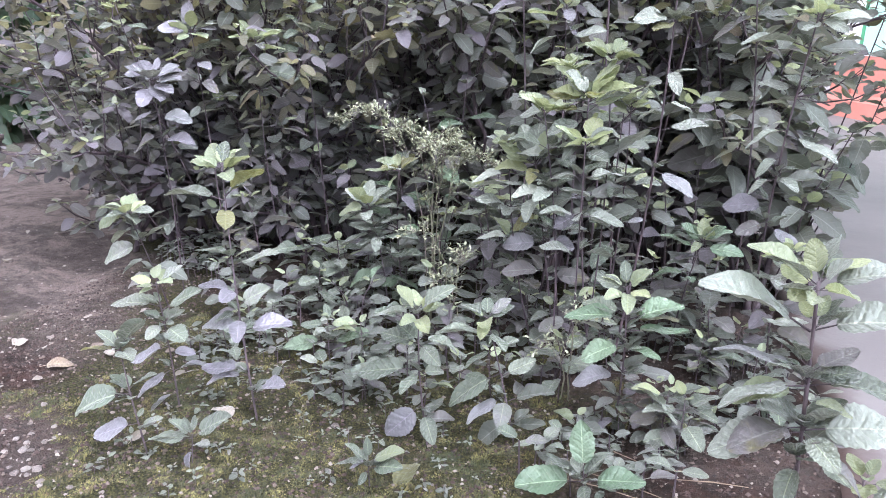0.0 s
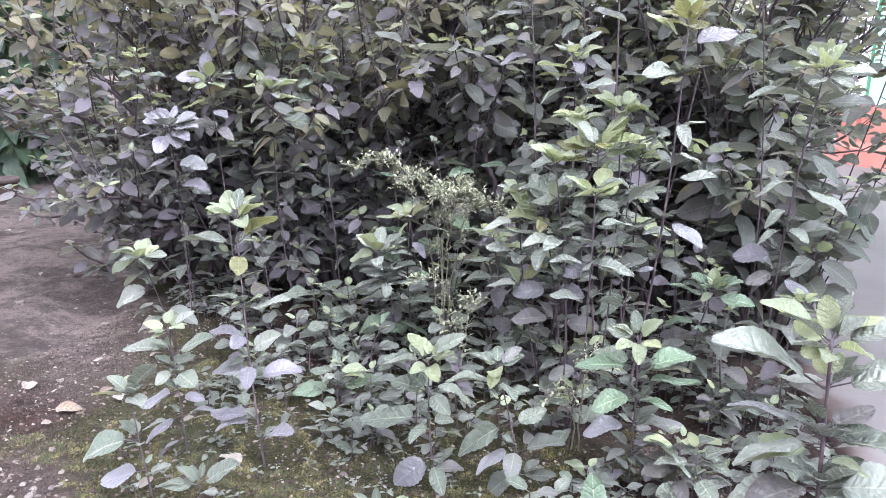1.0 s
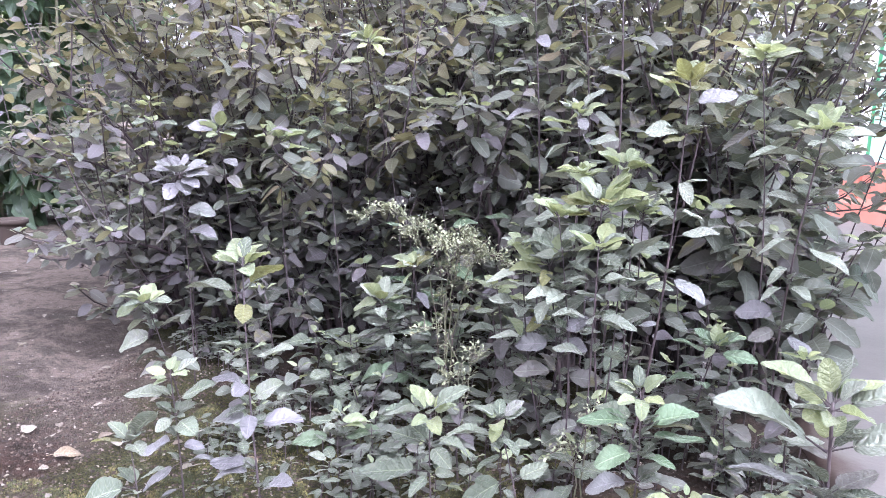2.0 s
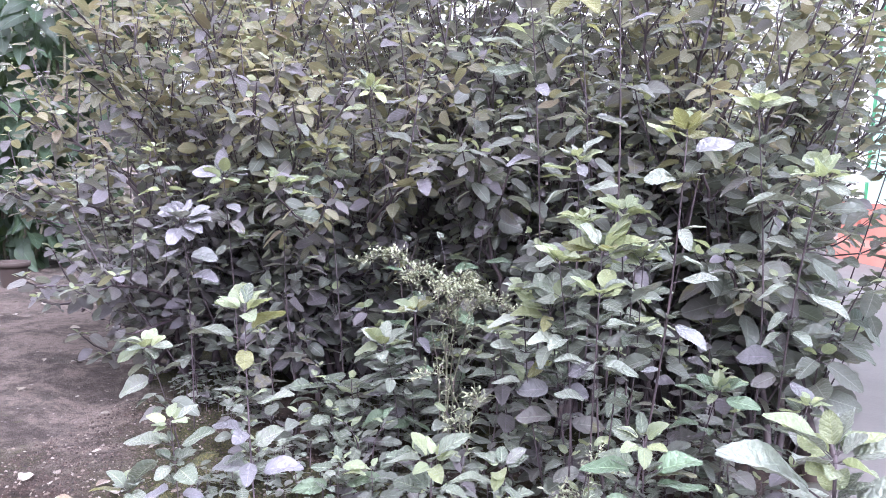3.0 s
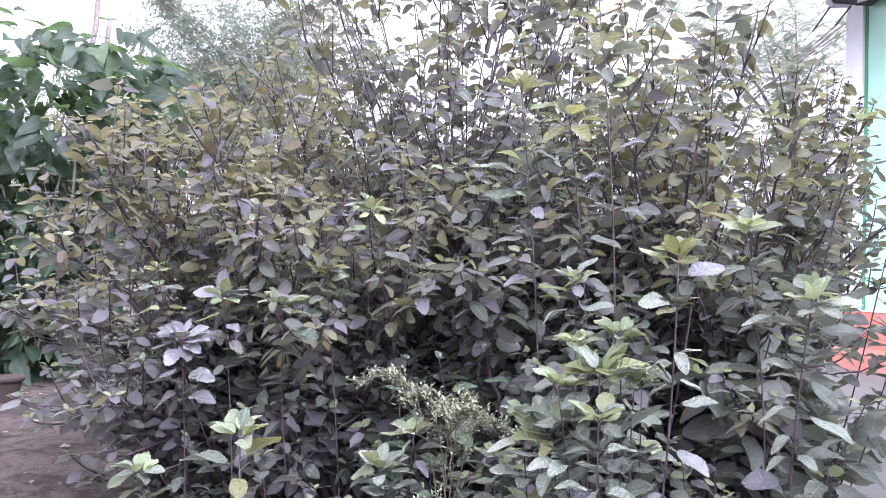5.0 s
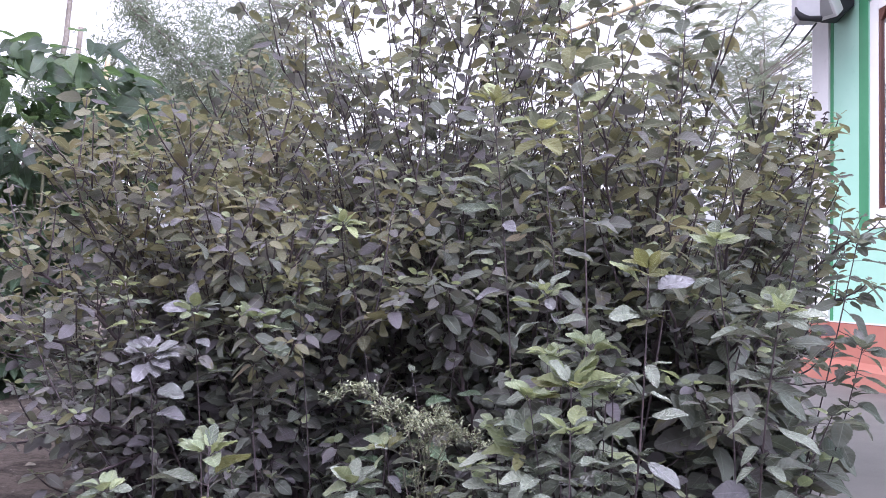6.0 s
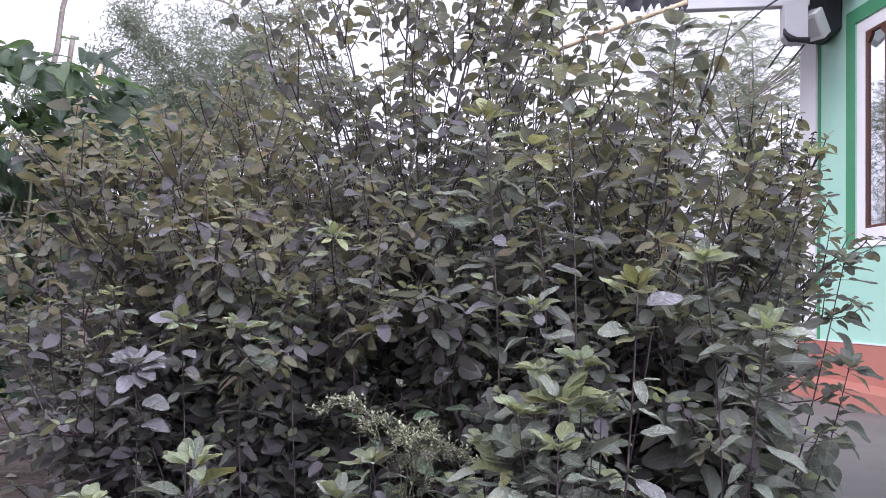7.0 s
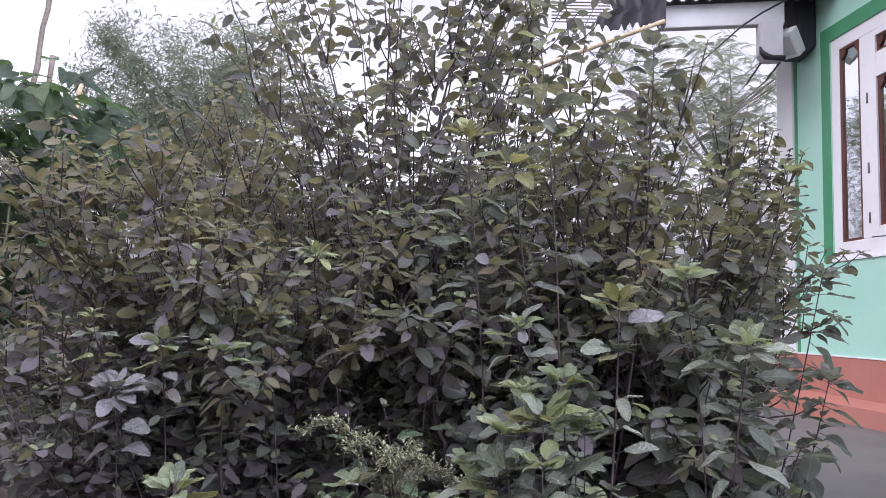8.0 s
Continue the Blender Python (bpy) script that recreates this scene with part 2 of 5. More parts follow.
MINT = wall_paint("mint_green_plaster", (0.40, 0.70, 0.56), (0.46, 0.73, 0.60))
GREEN = wall_paint("dark_green_paint", (0.055, 0.27, 0.125), (0.075, 0.31, 0.15))
PINK = wall_paint("terracotta_pink_plaster", (0.45, 0.175, 0.13), (0.50, 0.22, 0.17))
WHITE = wall_paint("white_paint", (0.84, 0.83, 0.84), (0.78, 0.77, 0.78))
BEAD = wall_paint("red_brown_bead", (0.10, 0.036, 0.024), (0.15, 0.055, 0.035), rough=0.4)
BLACK = wall_paint("black_plastic", (0.02, 0.02, 0.028), (0.035, 0.034, 0.045), rough=0.5)
GREY_BOARD = wall_paint("grey_cement_board", (0.58, 0.57, 0.59), (0.49, 0.48, 0.51))
OLD_SHEET = wall_paint("weathered_grey_sheet", (0.15, 0.145, 0.15), (0.10, 0.095, 0.10), rough=0.7)
TARP = wall_paint("dark_ragged_sheet", (0.014, 0.013, 0.018), (0.03, 0.027, 0.034), rough=0.7)
TERRA = wall_paint("terracotta_clay", (0.022, 0.014, 0.011), (0.04, 0.024, 0.018), rough=0.85)


def concrete_material():
    m = Nodes("yard_concrete")
    col = m.mix(m.smooth(m.noise(1.6, 7, 0.65), 0.35, 0.7), (0.135, 0.121, 0.116), (0.180, 0.163, 0.156))
    col = m.mix(m.math("MULTIPLY", m.smooth(m.noise(9, 7, 0.7), 0.55, 0.72), 0.5), col, (0.13, 0.12, 0.12))
    # brown earth trodden over the worn edge beside the bed
    xyz = m.n.new("ShaderNodeSeparateXYZ")
    m.l.new(m.coord(), xyz.inputs[0])
    edge = m.math("SUBTRACT", m.math("SUBTRACT", xyz.outputs[0], 0.46), m.math("MULTIPLY", xyz.outputs[1], 0.06))
    edge = m.math("ADD", edge, m.math("MULTIPLY", m.math("SUBTRACT", m.noise(9, 6, 0.7), 0.5), 0.12))
    col = m.mix(m.smooth(edge, 0.075, 0.01), col, (0.055, 0.036, 0.030))
    m.set("Base Color", col).set("Roughness", 0.62)
    m.bump(m.noise(120, 4), 0.3, 0.003)
    return m.mat


CONCRETE = concrete_material()


def glass_material():
    m = Nodes("window_glass")
    m.set("Base Color", (0.80, 0.81, 0.84, 1)).set("Roughness", 0.03).set("Metallic", 1.0)
    m.bump(m.noise(3, 2), 0.05, 0.01)
    return m.mat


GLASS = glass_material()
MOSS = moss_material()


# ---- mesh helpers ----
class Geo:
    """Vertices, faces, texture places and material numbers gathered for one mesh."""

    def __init__(self):
        self.v, self.f, self.uv, self.m, self.n = [], [], [], [], 0

    def add(self, v, f, uv=None, mat=0):
        v = np.asarray(v, dtype=float)
        self.v.append(v)
        self.f.append([[i + self.n for i in face] for face in f])
        self.uv.append(np.asarray(uv, dtype=float) if uv is not None else np.zeros((len(v), 2)))
        self.m.append([mat] * len(f) if isinstance(mat, int) else list(mat))
        self.n += len(v)

    def tube(self, pts, radii, sides=5, mat=0, caps=True):
        pts = [Vector(p) for p in pts]
        rings, side = [], None
        for k, p in enumerate(pts):
            d = (pts[min(k + 1, len(pts) - 1)] - pts[max(k - 1, 0)])
            d = d.normalized() if d.length > 1e-9 else Vector((0, 0, 1))
            ref = Vector((1, 0, 0)) if abs(d.x) < 0.8 else Vector((0, 1, 0))
            if side is None:
                side = d.cross(ref).normalized()
            side = (side - d * side.dot(d)).normalized()
            up = d.cross(side)
            rings += [p + (side * math.cos(2 * math.pi * a / sides) + up * math.sin(2 * math.pi * a / sides)) * radii[k] for a in range(sides)]
        faces = [[k * sides + a, k * sides + (a + 1) % sides, (k + 1) * sides + (a + 1) % sides, (k + 1) * sides + a]
                 for k in range(len(pts) - 1) for a in range(sides)]
        if caps:
            faces += [list(range(sides))[::-1], [(len(pts) - 1) * sides + a for a in range(sides)]]
        self.add([tuple(r) for r in rings], faces, None, mat)

    def box(self, lo, hi, mat=0):
        (a, b, c), (d, e, g) = lo, hi
        self.add([(a, b, c), (d, b, c), (d, e, c), (a, e, c), (a, b, g), (d, b, g), (d, e, g), (a, e, g)],
                 [[3, 2, 1, 0], [4, 5, 6, 7], [0, 1, 5, 4], [1, 2, 6, 5], [2, 3, 7, 6], [3, 0, 4, 7]], None, mat)

    def mesh(self, name, mats, smooth=True):
        me = bpy.data.meshes.new(name)
        verts = np.concatenate(self.v)
        faces = [f for group in self.f for f in group]
        me.from_pydata(verts.tolist(), [], faces)
        for mat in mats:
            me.materials.append(mat)
        me.polygons.foreach_set("material_index", np.array([i for g in self.m for i in g], dtype=np.int32))
        me.polygons.foreach_set("use_smooth", np.full(len(faces), smooth))
        uv = np.concatenate(self.uv)
        layer = me.uv_layers.new(name="UVMap")
        idx = np.zeros(len(me.loops), dtype=np.int32)
        me.loops.foreach_get("vertex_index", idx)
        layer.data.foreach_set("uv", uv[idx].astype(np.float32).ravel())
        me.update()
        return me


def part(name, me, parent, label="", at=None):
    """Links a mesh as one part under a thing."""
    ob = new(name, me)
    ob.parent = parent
    if at is not None:
        ob.matrix_basis = at
    return tagged(ob, label)


def thing(name, at, label, category, group="", kind=""):
    ob = new(name)
    ob.empty_display_size = 0.05
    ob.matrix_basis = at if isinstance(at, Matrix) else Matrix.Translation(at)
    return tagged(ob, label, category, group, kind)


def softened(geo, name, mats, width=0.004, segments=2, smooth=False):
    """A mesh with its edges rounded off."""
    me = geo.mesh(name, mats, smooth)
    bm = bmesh.new()
    bm.from_mesh(me)
    bmesh.ops.remove_doubles(bm, verts=bm.verts, dist=1e-5)
    bmesh.ops.bevel(bm, geom=list(bm.edges), offset=width, segments=segments, affect="EDGES", profile=0.5)
    bm.to_mesh(me)
    bm.free()
    return me


# ---- leaves ----
def leaf_template(rows, cols, width, fold, droop, wave, teeth, seed, stalk=0.18, shape=0.85, twist=0.0, heart=0.0, crinkle=0.0):
    """A leaf one unit long that points along +Y with its face up: stalk, then a folded, drooping blade with a toothed rim."""
    rng = random.Random(seed)
    v, f, uv = [], [], []
    us = np.linspace(-1, 1, cols)
    for i in range(rows + 1):
        t = i / rows if rows < 5 else 0.35 * i / rows + 0.65 * (0.5 - 0.5 * math.cos(math.pi * i / rows))
        w = width * max(0.0, math.sin(math.pi * min(1.0, t ** shape * 0.98 + 0.012))) ** (0.62 if t > 0.45 else 0.54)
        if heart:
            w = width * (1 - t ** 1.6) ** 0.95 * min(1, 0.45 + t * 5)
        tooth = 1 + (teeth if i % 2 else -teeth * 0.3) * (0 < i < rows)
        bend = twist * t
        for u in us:
            x = w * u * (tooth if abs(u) > 0.99 else 1)
            z = fold * abs(u) * w / max(width, 1e-6) * width - droop * t * t
            z += wave * math.sin(7 * t + 3.1 * u + seed) * abs(u) * width
            z += crinkle * math.sin(26 * t - 9 * abs(u) + seed) * math.sin(3.1 * abs(u)) * w / width
            y = stalk + t - (heart * abs(u) * (1 - t) ** 3 if heart else 0)
            v.append((x * math.cos(bend) - z * math.sin(bend) * 0.3, y, z + x * math.sin(bend)))
            uv.append((0.5 + 0.5 * u, t))
    for i in range(rows):
        for c in range(cols - 1):
            a = i * cols + c
            f.append([a, a + 1, a + cols + 1, a + cols])
    n = len(v)
    mats = [0] * len(f)
    if stalk > 0:
        r0, r1 = 0.016, 0.012
        for y, r, z in ((0.0, r0, -0.05), (stalk + 0.02, r1, -0.004)):
            for k in range(3):
                a = 2 * math.pi * k / 3
                v.append((r * math.cos(a), y, z + r * math.sin(a)))
                uv.append((0.5, 0.0))
        f += [[n + k, n + (k + 1) % 3, n + 3 + (k + 1) % 3, n + 3 + k] for k in range(3)]
        mats += [1] * 3
    return np.array(v), f, np.array(uv), mats


FINE = [leaf_template(20, 7, 0.265 + 0.035 * (k % 3), 0.20 + 0.16 * (k % 2), 0.03 + 0.07 * (k % 4), 0.15, 0.065, k, stalk=0.30, twist=0.22 * ((k % 3) - 1), crinkle=0.030) for k in range(9)]
PLAIN = [leaf_template(8, 3, 0.25 + 0.04 * (k % 3), 0.16 + 0.16 * (k % 2), 0.04 + 0.08 * (k % 4), 0.13, 0.07, 20 + k, stalk=0.24, twist=0.35 * ((k % 3) - 1)) for k in range(8)]
HEART = [leaf_template(9, 5, 0.31 + 0.04 * (k % 2), 0.20, 0.12 + 0.10 * k, 0.12, 0.0, 40 + k, stalk=0.25, heart=0.22, twist=0.3 * (k - 1.5)) for k in range(4)]
TINY = [leaf_template(3, 3, 0.26 + 0.03 * k, 0.3, 0.15, 0.0, 0.0, 60 + k, stalk=0.1) for k in range(2)]
BLADE = [leaf_template(2, 3, 0.10, 0.3, 0.25, 0.0, 0.0, 70 + k, stalk=0.0) for k in range(2)]
_meshes = {}


def leaf_mesh(kind, k, mat, stem):
    """One shared mesh for all leaves of a template and material."""
    key = (kind, k, mat.name)
    if key not in _meshes:
        g = Geo()
        g.add(*{"fine": FINE, "plain": PLAIN, "heart": HEART, "tiny": TINY}[kind][k])
        _meshes[key] = g.mesh("leaf", [mat, stem])
    return _meshes[key]


def aim(origin, way, size, roll=0.0, up=(0, 0, 1)):
    """The pose of a leaf that starts at origin, points along way and has its face turned up."""
    y = Vector(way).normalized()
    z = Vector(up)
    if abs(y.dot(z.normalized())) > 0.97:
        z = Vector((0.3, 0.9, 0.1))
    z = (z - y * z.dot(y)).normalized()
    x = y.cross(z)
    m = Matrix((x, y, z)).transposed().to_4x4()
    return Matrix.Translation(origin) @ m @ Matrix.Rotation(roll, 4, "Y") @ Matrix.Scale(size, 4)


def place(geo, template, m, mat):
    """Adds a leaf to a joined mesh."""
    v, f, uv, mats = template
    a = np.array(m)
    geo.add(v @ a[:3, :3].T + a[:3, 3], f, uv, [mat if k == 0 else 0 for k in mats])


def curve3(a, b, c, n):
    return [a * (1 - t) ** 2 + b * 2 * t * (1 - t) + c * t * t for t in (i / (n - 1) for i in range(n))]


# ---- plants ----
def relief(x, y):
    """The height of the bed: small humps and a slight dip of bare soil, level along the path."""
    p = Vector((x, y, 0.0))
    bed = min(1.0, max(0.0, (x + 0.6 * y + 0.05) / 0.12)) if y > 0.72 else 1.0
    z = noise.noise(p * 3.1) * 0.006 + noise.noise(p * 13) * 0.006 * (0.2 + 0.8 * bed) + noise.noise(p * 37) * 0.0042 * bed
    return z if abs(x) < 6 and -4 < y < 9 else z * 0.5 - 0.02


def sprout(name, base, top, nodes, size, seed, mats, label, group="young basil plants", radius=0.0026, first=0.18, bow=0.03, crown=0.0):
    """A young upright basil plant: a stem with crossed pairs of stalked leaves that grow larger, then a tuft of young ones."""
    rng = random.Random(seed)
    stem = STEM
    nodes += 1
    root = thing(name, base, label, "basil plant", group)
    tip = Vector(top) - Vector(base)
    h = tip.length
    mid = tip * 0.5 + Vector((rng.uniform(-bow, bow), rng.uniform(-bow, bow), 0))
    pts = curve3(Vector((0, 0, -0.01)), mid, tip, 12)
    g = Geo()
    g.tube(pts, [radius * (1 - 0.6 * k / 11) for k in range(12)], 7)
    turn = rng.uniform(0, math.pi)
    leaves = []
    if crown:
        for lev, (u, n_leaf, length, lift, letter) in enumerate(((1.0, 3, 0.55, 0.75, "y"), (0.985, 4, 0.85, 0.35, "y"), (0.93, 3, 1.2, 0.15, "p"), (0.85, 2, 1.3, 0.02, "p"), (0.76, 2, 1.25, -0.1, "p"))):
            i = min(10, int(u * 11))
            p = pts[i].lerp(pts[i + 1], u * 11 - i)
            for q in range(n_leaf):
                a = turn + lev * 0.8 + 2 * math.pi * q / n_leaf + rng.uniform(-0.35, 0.35)
                mt = {"p": LEAF_YOUNG if rng.random() < 0.3 else LEAF_PALE, "y": LEAF_YOUNG}[letter]
                leaves.append((aim(p, (math.cos(a), math.sin(a), lift + rng.uniform(-.15, .15)), crown * length * rng.uniform(0.85, 1.1) / 1.18, rng.uniform(-.4, .4)), mt))
    for k in range(nodes):
        u = first + ((0.72 if crown else 0.97) - first) * (k / max(1, nodes - 1)) ** 0.9
        i = min(10, int(u * 11))
        p = pts[i].lerp(pts[i + 1], u * 11 - i)
        turn += math.pi / 2 + rng.uniform(-0.3, 0.3)
        top_k = nodes - 1 - k + (2 if crown else 0)
        s = size * (0.60 + 0.38 * math.sin(math.pi * min(1, (k + 1) / nodes * 0.75)))
        for side in (0, math.pi):
            if rng.random() < 0.07 and top_k > 1:
                continue
            a = turn + side + rng.uniform(-0.2, 0.2)
            if top_k == 0:
                lift, ss, mt = rng.uniform(0.35, 0.8), s * 0.5, mats[2]
            elif top_k == 1:
                lift, ss, mt = rng.uniform(0.05, 0.35), s * 0.95, (mats[2] if rng.random() < 0.15 else mats[0])
            else:
                lift, ss, mt = rng.uniform(-0.4, 0.3), s * rng.uniform(0.8, 1.1), (mats[1] if rng.random() < 0.3 else mats[0])
            way = Vector((math.cos(a), math.sin(a), lift))
            leaves.append((aim(p, way, ss, rng.uniform(-0.55, 0.55)), mt))
            if top_k > 1 and rng.random() < 0.4:
                # a small pair sprouting in the axil
                w2 = Vector((math.cos(a + 0.5), math.sin(a + 0.5), 0.9))
                leaves.append((aim(p, w2, ss * 0.38, rng.uniform(-0.5, 0.5)), mats[2] if rng.random() < 0.25 else mats[0]))
    part("stem", g.mesh("stem", [stem]), root)
    for m, mt in leaves:
        part("leaf", leaf_mesh("fine", rng.randrange(len(FINE)), mt, stem), root, at=m)
    return root


KINDS = {"p": LEAF_PALE, "v": LEAF_LILAC, "y": LEAF_YOUNG, "g": LEAF_GREEN, "w": LEAF_YELLOW, "f": LEAF_FRESH, "s": LEAF_SILVER}


def stalk(base, top, thick, label, leaves, group="young basil plants"):
    """A basil plant whose leaves stand out one by one: place along the stem, direction round it and lift in degrees, length in mm, kind."""
    rng = random.Random(label)
    foot = Vector((*base, relief(*base)))
    root = thing("young_basil", foot, label, "basil plant", group)
    tip = Vector(top) - foot
    bend = Vector((rng.uniform(-1, 1), rng.uniform(-1, 1), 0)) * 0.020 * tip.length / 0.3
    pts = [p + bend * math.sin(math.pi * k / 15) * 0.5 for k, p in enumerate(curve3(Vector((0, 0, -0.01)), tip * 0.5, tip, 16))]
    r = thick * 0.00072
    g = Geo()
    g.tube(pts, [r * (1 - 0.5 * k / 15) * (1.16 if k % 3 == 0 else 1.0) for k in range(16)], 7)

    def along(u):
        i = min(14, int(u * 15))
        return pts[i].lerp(pts[i + 1], u * 15 - i)

    part("stem", g.mesh("stem", [STEM]), root)
    rosette = [e for e in leaves if e[0] > 0.93]
    turn = rng.uniform(0, 360)
    if len(rosette) > 3 and tip.length > 0.1:
        mean = sum(e[3] for e in rosette) / len(rosette)
        leaves = leaves + [(1.0 - 0.01 * (k % 3), turn + 137 * k + rng.uniform(-20, 20), rng.uniform(4, 50), mean * rng.uniform(0.65, 1.12), rosette[k % 2][4]) for k in range(4 if 0.5 < top[1] < 0.78 else 8)]
    for u, azimuth, lift, length, letter in leaves:
        if letter in "ps" and u > 0.93 and rng.random() < 0.55:
            letter = "y"
        a, b, p = radians(azimuth), radians(lift + 5), along(u)
        way = Vector((math.cos(a) * math.cos(b), math.sin(a) * math.cos(b), math.sin(b)))
        face = Vector((rng.gauss(0, 0.25), (-0.08 if top[1] < 0.5 else -0.3 if lift < -8 or u > 0.93 else -0.15) + rng.gauss(0, 0.2), 1))
        part("leaf", leaf_mesh("fine", rng.randrange(len(FINE)), KINDS[letter], STEM), root, at=aim(p, way, length * 0.001 / 1.10, rng.uniform(-0.3, 0.3), face))
        if u < 0.93 and rng.random() < 0.6:
            # a short shoot with young leaves in the axil
            for q in (-1, 0, 1):
                w = Vector((math.cos(a + 0.7 * q), math.sin(a + 0.7 * q), rng.uniform(0.5, 1.2)))
                part("leaf", leaf_mesh("fine", rng.randrange(len(FINE)), LEAF_PALE if letter != "g" else LEAF_GREEN, STEM), root,
                     at=aim(p, w, rng.uniform(0.011, 0.022) * (1.0 if q else 1.25), rng.uniform(-0.4, 0.4)))
    return root


def open_face(rng):
    """The way a leaf of a bush turns its face: up, somewhat to the open side of the bed, each a little otherwise."""
    return Vector((rng.gauss(0, 0.36), -0.14 + rng.gauss(0, 0.36), 1))


def shrub(base, height, rx, ry, stems, seed, purple, label, leaf=0.045, zmin=0.12, near=230, young=0.75, dense=1.0, olive=0.0, skirt=0.5, droop=0.7, dome=0.75, thin=1.0):
    """A bushy basil: many bowed stems fan out from the foot, each with twigs that carry pairs of leaves and pale tips."""
    rng = random.Random(seed)
    root = thing("basil_bush", (*base, 0), label, "basil bush", "basil bushes")
    leaves = []
    for s in range(stems):
        phi = rng.uniform(0, 2 * math.pi)
        th = math.acos(1 - rng.random() ** 0.85 * 0.98)
        r = math.sin(th)
        tip = Vector((rx * r * math.cos(phi), ry * r * math.sin(phi), zmin + (height - zmin) * max(0.0, math.cos(th)) ** dome))
        tip *= rng.uniform(0.86, 1.08)
        low = skirt + (1 - skirt) * min(1.0, tip.z / (0.4 * height))
        tip.x, tip.y = tip.x * low, tip.y * low
        foot = Vector((rng.uniform(-0.1, 0.1), rng.uniform(-0.08, 0.08), -0.01))
        mid = foot.lerp(tip, 0.5) + Vector((-0.10 * tip.x, -0.10 * tip.y, 0.13 * height * (0.2 + r)))
        n = 14
        pts = curve3(foot, mid, tip, n)
        for k in range(1, n):
            pts[k] = pts[k] + Vector((rng.uniform(-1, 1), rng.uniform(-1, 1), rng.uniform(-1, 1))) * 0.006
        r0 = rng.uniform(0.004, 0.0075) * thin
        g = Geo()
        g.tube(pts, [r0 * (1 - 0.66 * k / (n - 1)) for k in range(n)], 5)
        length = sum((pts[k + 1] - pts[k]).length for k in range(n - 1))
        count = max(5, int(length / 0.054 * dense))
        turn = rng.uniform(0, 6.3)
        for q in range(count + 1):
            u = 0.20 + 0.80 * q / count
            i = min(n - 2, int(u * (n - 1)))
            p = pts[i].lerp(pts[i + 1], u * (n - 1) - i)
            along = (pts[i + 1] - pts[i]).normalized()
            turn += math.pi / 2 + rng.uniform(-0.5, 0.5)
            last = q == count
            if last:
                ways = [along]
            else:
                ref = along.cross(Vector((0.2, 0.3, 1))).normalized()
                side = Matrix.Rotation(turn, 3, along) @ ref
                ways = [(side * sg * 0.8 + along * 0.6 + Vector((0, 0, 0.45))).normalized() for sg in (1, -1)]
            for way in ways:
                if not last and rng.random() < (0.42 - 0.30 * u):
                    continue
                tl = 0.05 if last else rng.uniform(0.06, 0.22) * (1.2 - 0.5 * u)
                bow = way * 0.5 + Vector((0, 0, 0.8))
                tp = curve3(p, p + way * tl * 0.5, p + way * tl * 0.6 + bow * tl * 0.4, 4)
                g.tube(tp, [0.0022, 0.0018, 0.0015, 0.0011], 3, caps=False)
                nn = max(1, int(tl / 0.042))
                tt = rng.uniform(0, 3.1)
                shade = olive * min(1.0, max(0.0, p.z / height - 0.25) / 0.4)
                for k in range(nn):
                    w = 0.25 + 0.6 * k / nn
                    j = min(2, int(w * 3))
                    o = tp[j].lerp(tp[j + 1], w * 3 - j)
                    tt += math.pi / 2 + rng.uniform(-0.4, 0.4)
                    for sd in (0, math.pi):
                        kind = 3 if rng.random() < shade else 1 if rng.random() < purple else 0
                        out = Vector((math.cos(tt + sd), math.sin(tt + sd), rng.triangular(-1.9 * droop, 0.4, -0.35))) + 0.25 * way
                        leaves.append((aim(o, out, leaf * rng.triangular(0.5, 1.25, 0.95), rng.gauss(0, 0.5), open_face(rng)), kind, rng.randrange(len(PLAIN))))
                # the end of the twig: a rosette of three crossed pairs, the innermost young
                fresh = rng.random() < young
                for lev, (lift, sz) in enumerate(((-0.05, 1.05), (0.25, 0.8), (0.75, 0.5))):
                    tt += math.pi / 2 + rng.uniform(-0.35, 0.35)
                    o = tp[3] - way * 0.008 * (2 - lev)
                    for sd in (0, math.pi):
                        kind = 2 if lev == 2 and fresh else 3 if rng.random() < shade else 1 if rng.random() < purple else 0
                        out = Vector((math.cos(tt + sd), math.sin(tt + sd), lift + rng.triangular(-1.1 * droop, 0.25, -0.1)))
                        leaves.append((aim(o, out, leaf * sz * rng.uniform(0.75, 1.2), rng.gauss(0, 0.4), open_face(rng)), kind, rng.randrange(len(PLAIN))))
        part("branch", g.mesh("branch", [STEM]), root)
    # the leaves on the side of the garden's open bed are pieces of their own, the rest are one mass
    leaves.sort(key=lambda e: e[0].translation.y * 1.0 - 0.15 * abs(e[0].translation.z - 0.4))
    mats = [LEAF_GREEN, LEAF_PURPLE, LEAF_YOUNG, LEAF_OLIVE]
    for m, kind, k in leaves[:near]:
        part("leaf", leaf_mesh("plain", k, mats[kind], STEM), root, at=m)
    g = Geo()
    for m, kind, k in leaves[near:]:
        place(g, PLAIN[k], m, kind)
    if g.v:
        tagged(part("foliage", g.mesh("foliage", mats), root), kind="stuff")
    return root




# ---- ground: one sheet, fine under the camera and wide to the horizon ----
def graded(lo, hi, step, reach):
    a = list(np.arange(lo, hi + step * 0.5, step))
    d = step
    while a[-1] < reach:
        d *= 1.35
        a.append(a[-1] + d)
    d = step
    b = []
    x = lo
    while x > -reach:
        d *= 1.35
        x -= d
        b.append(x)
    return b[::-1] + a


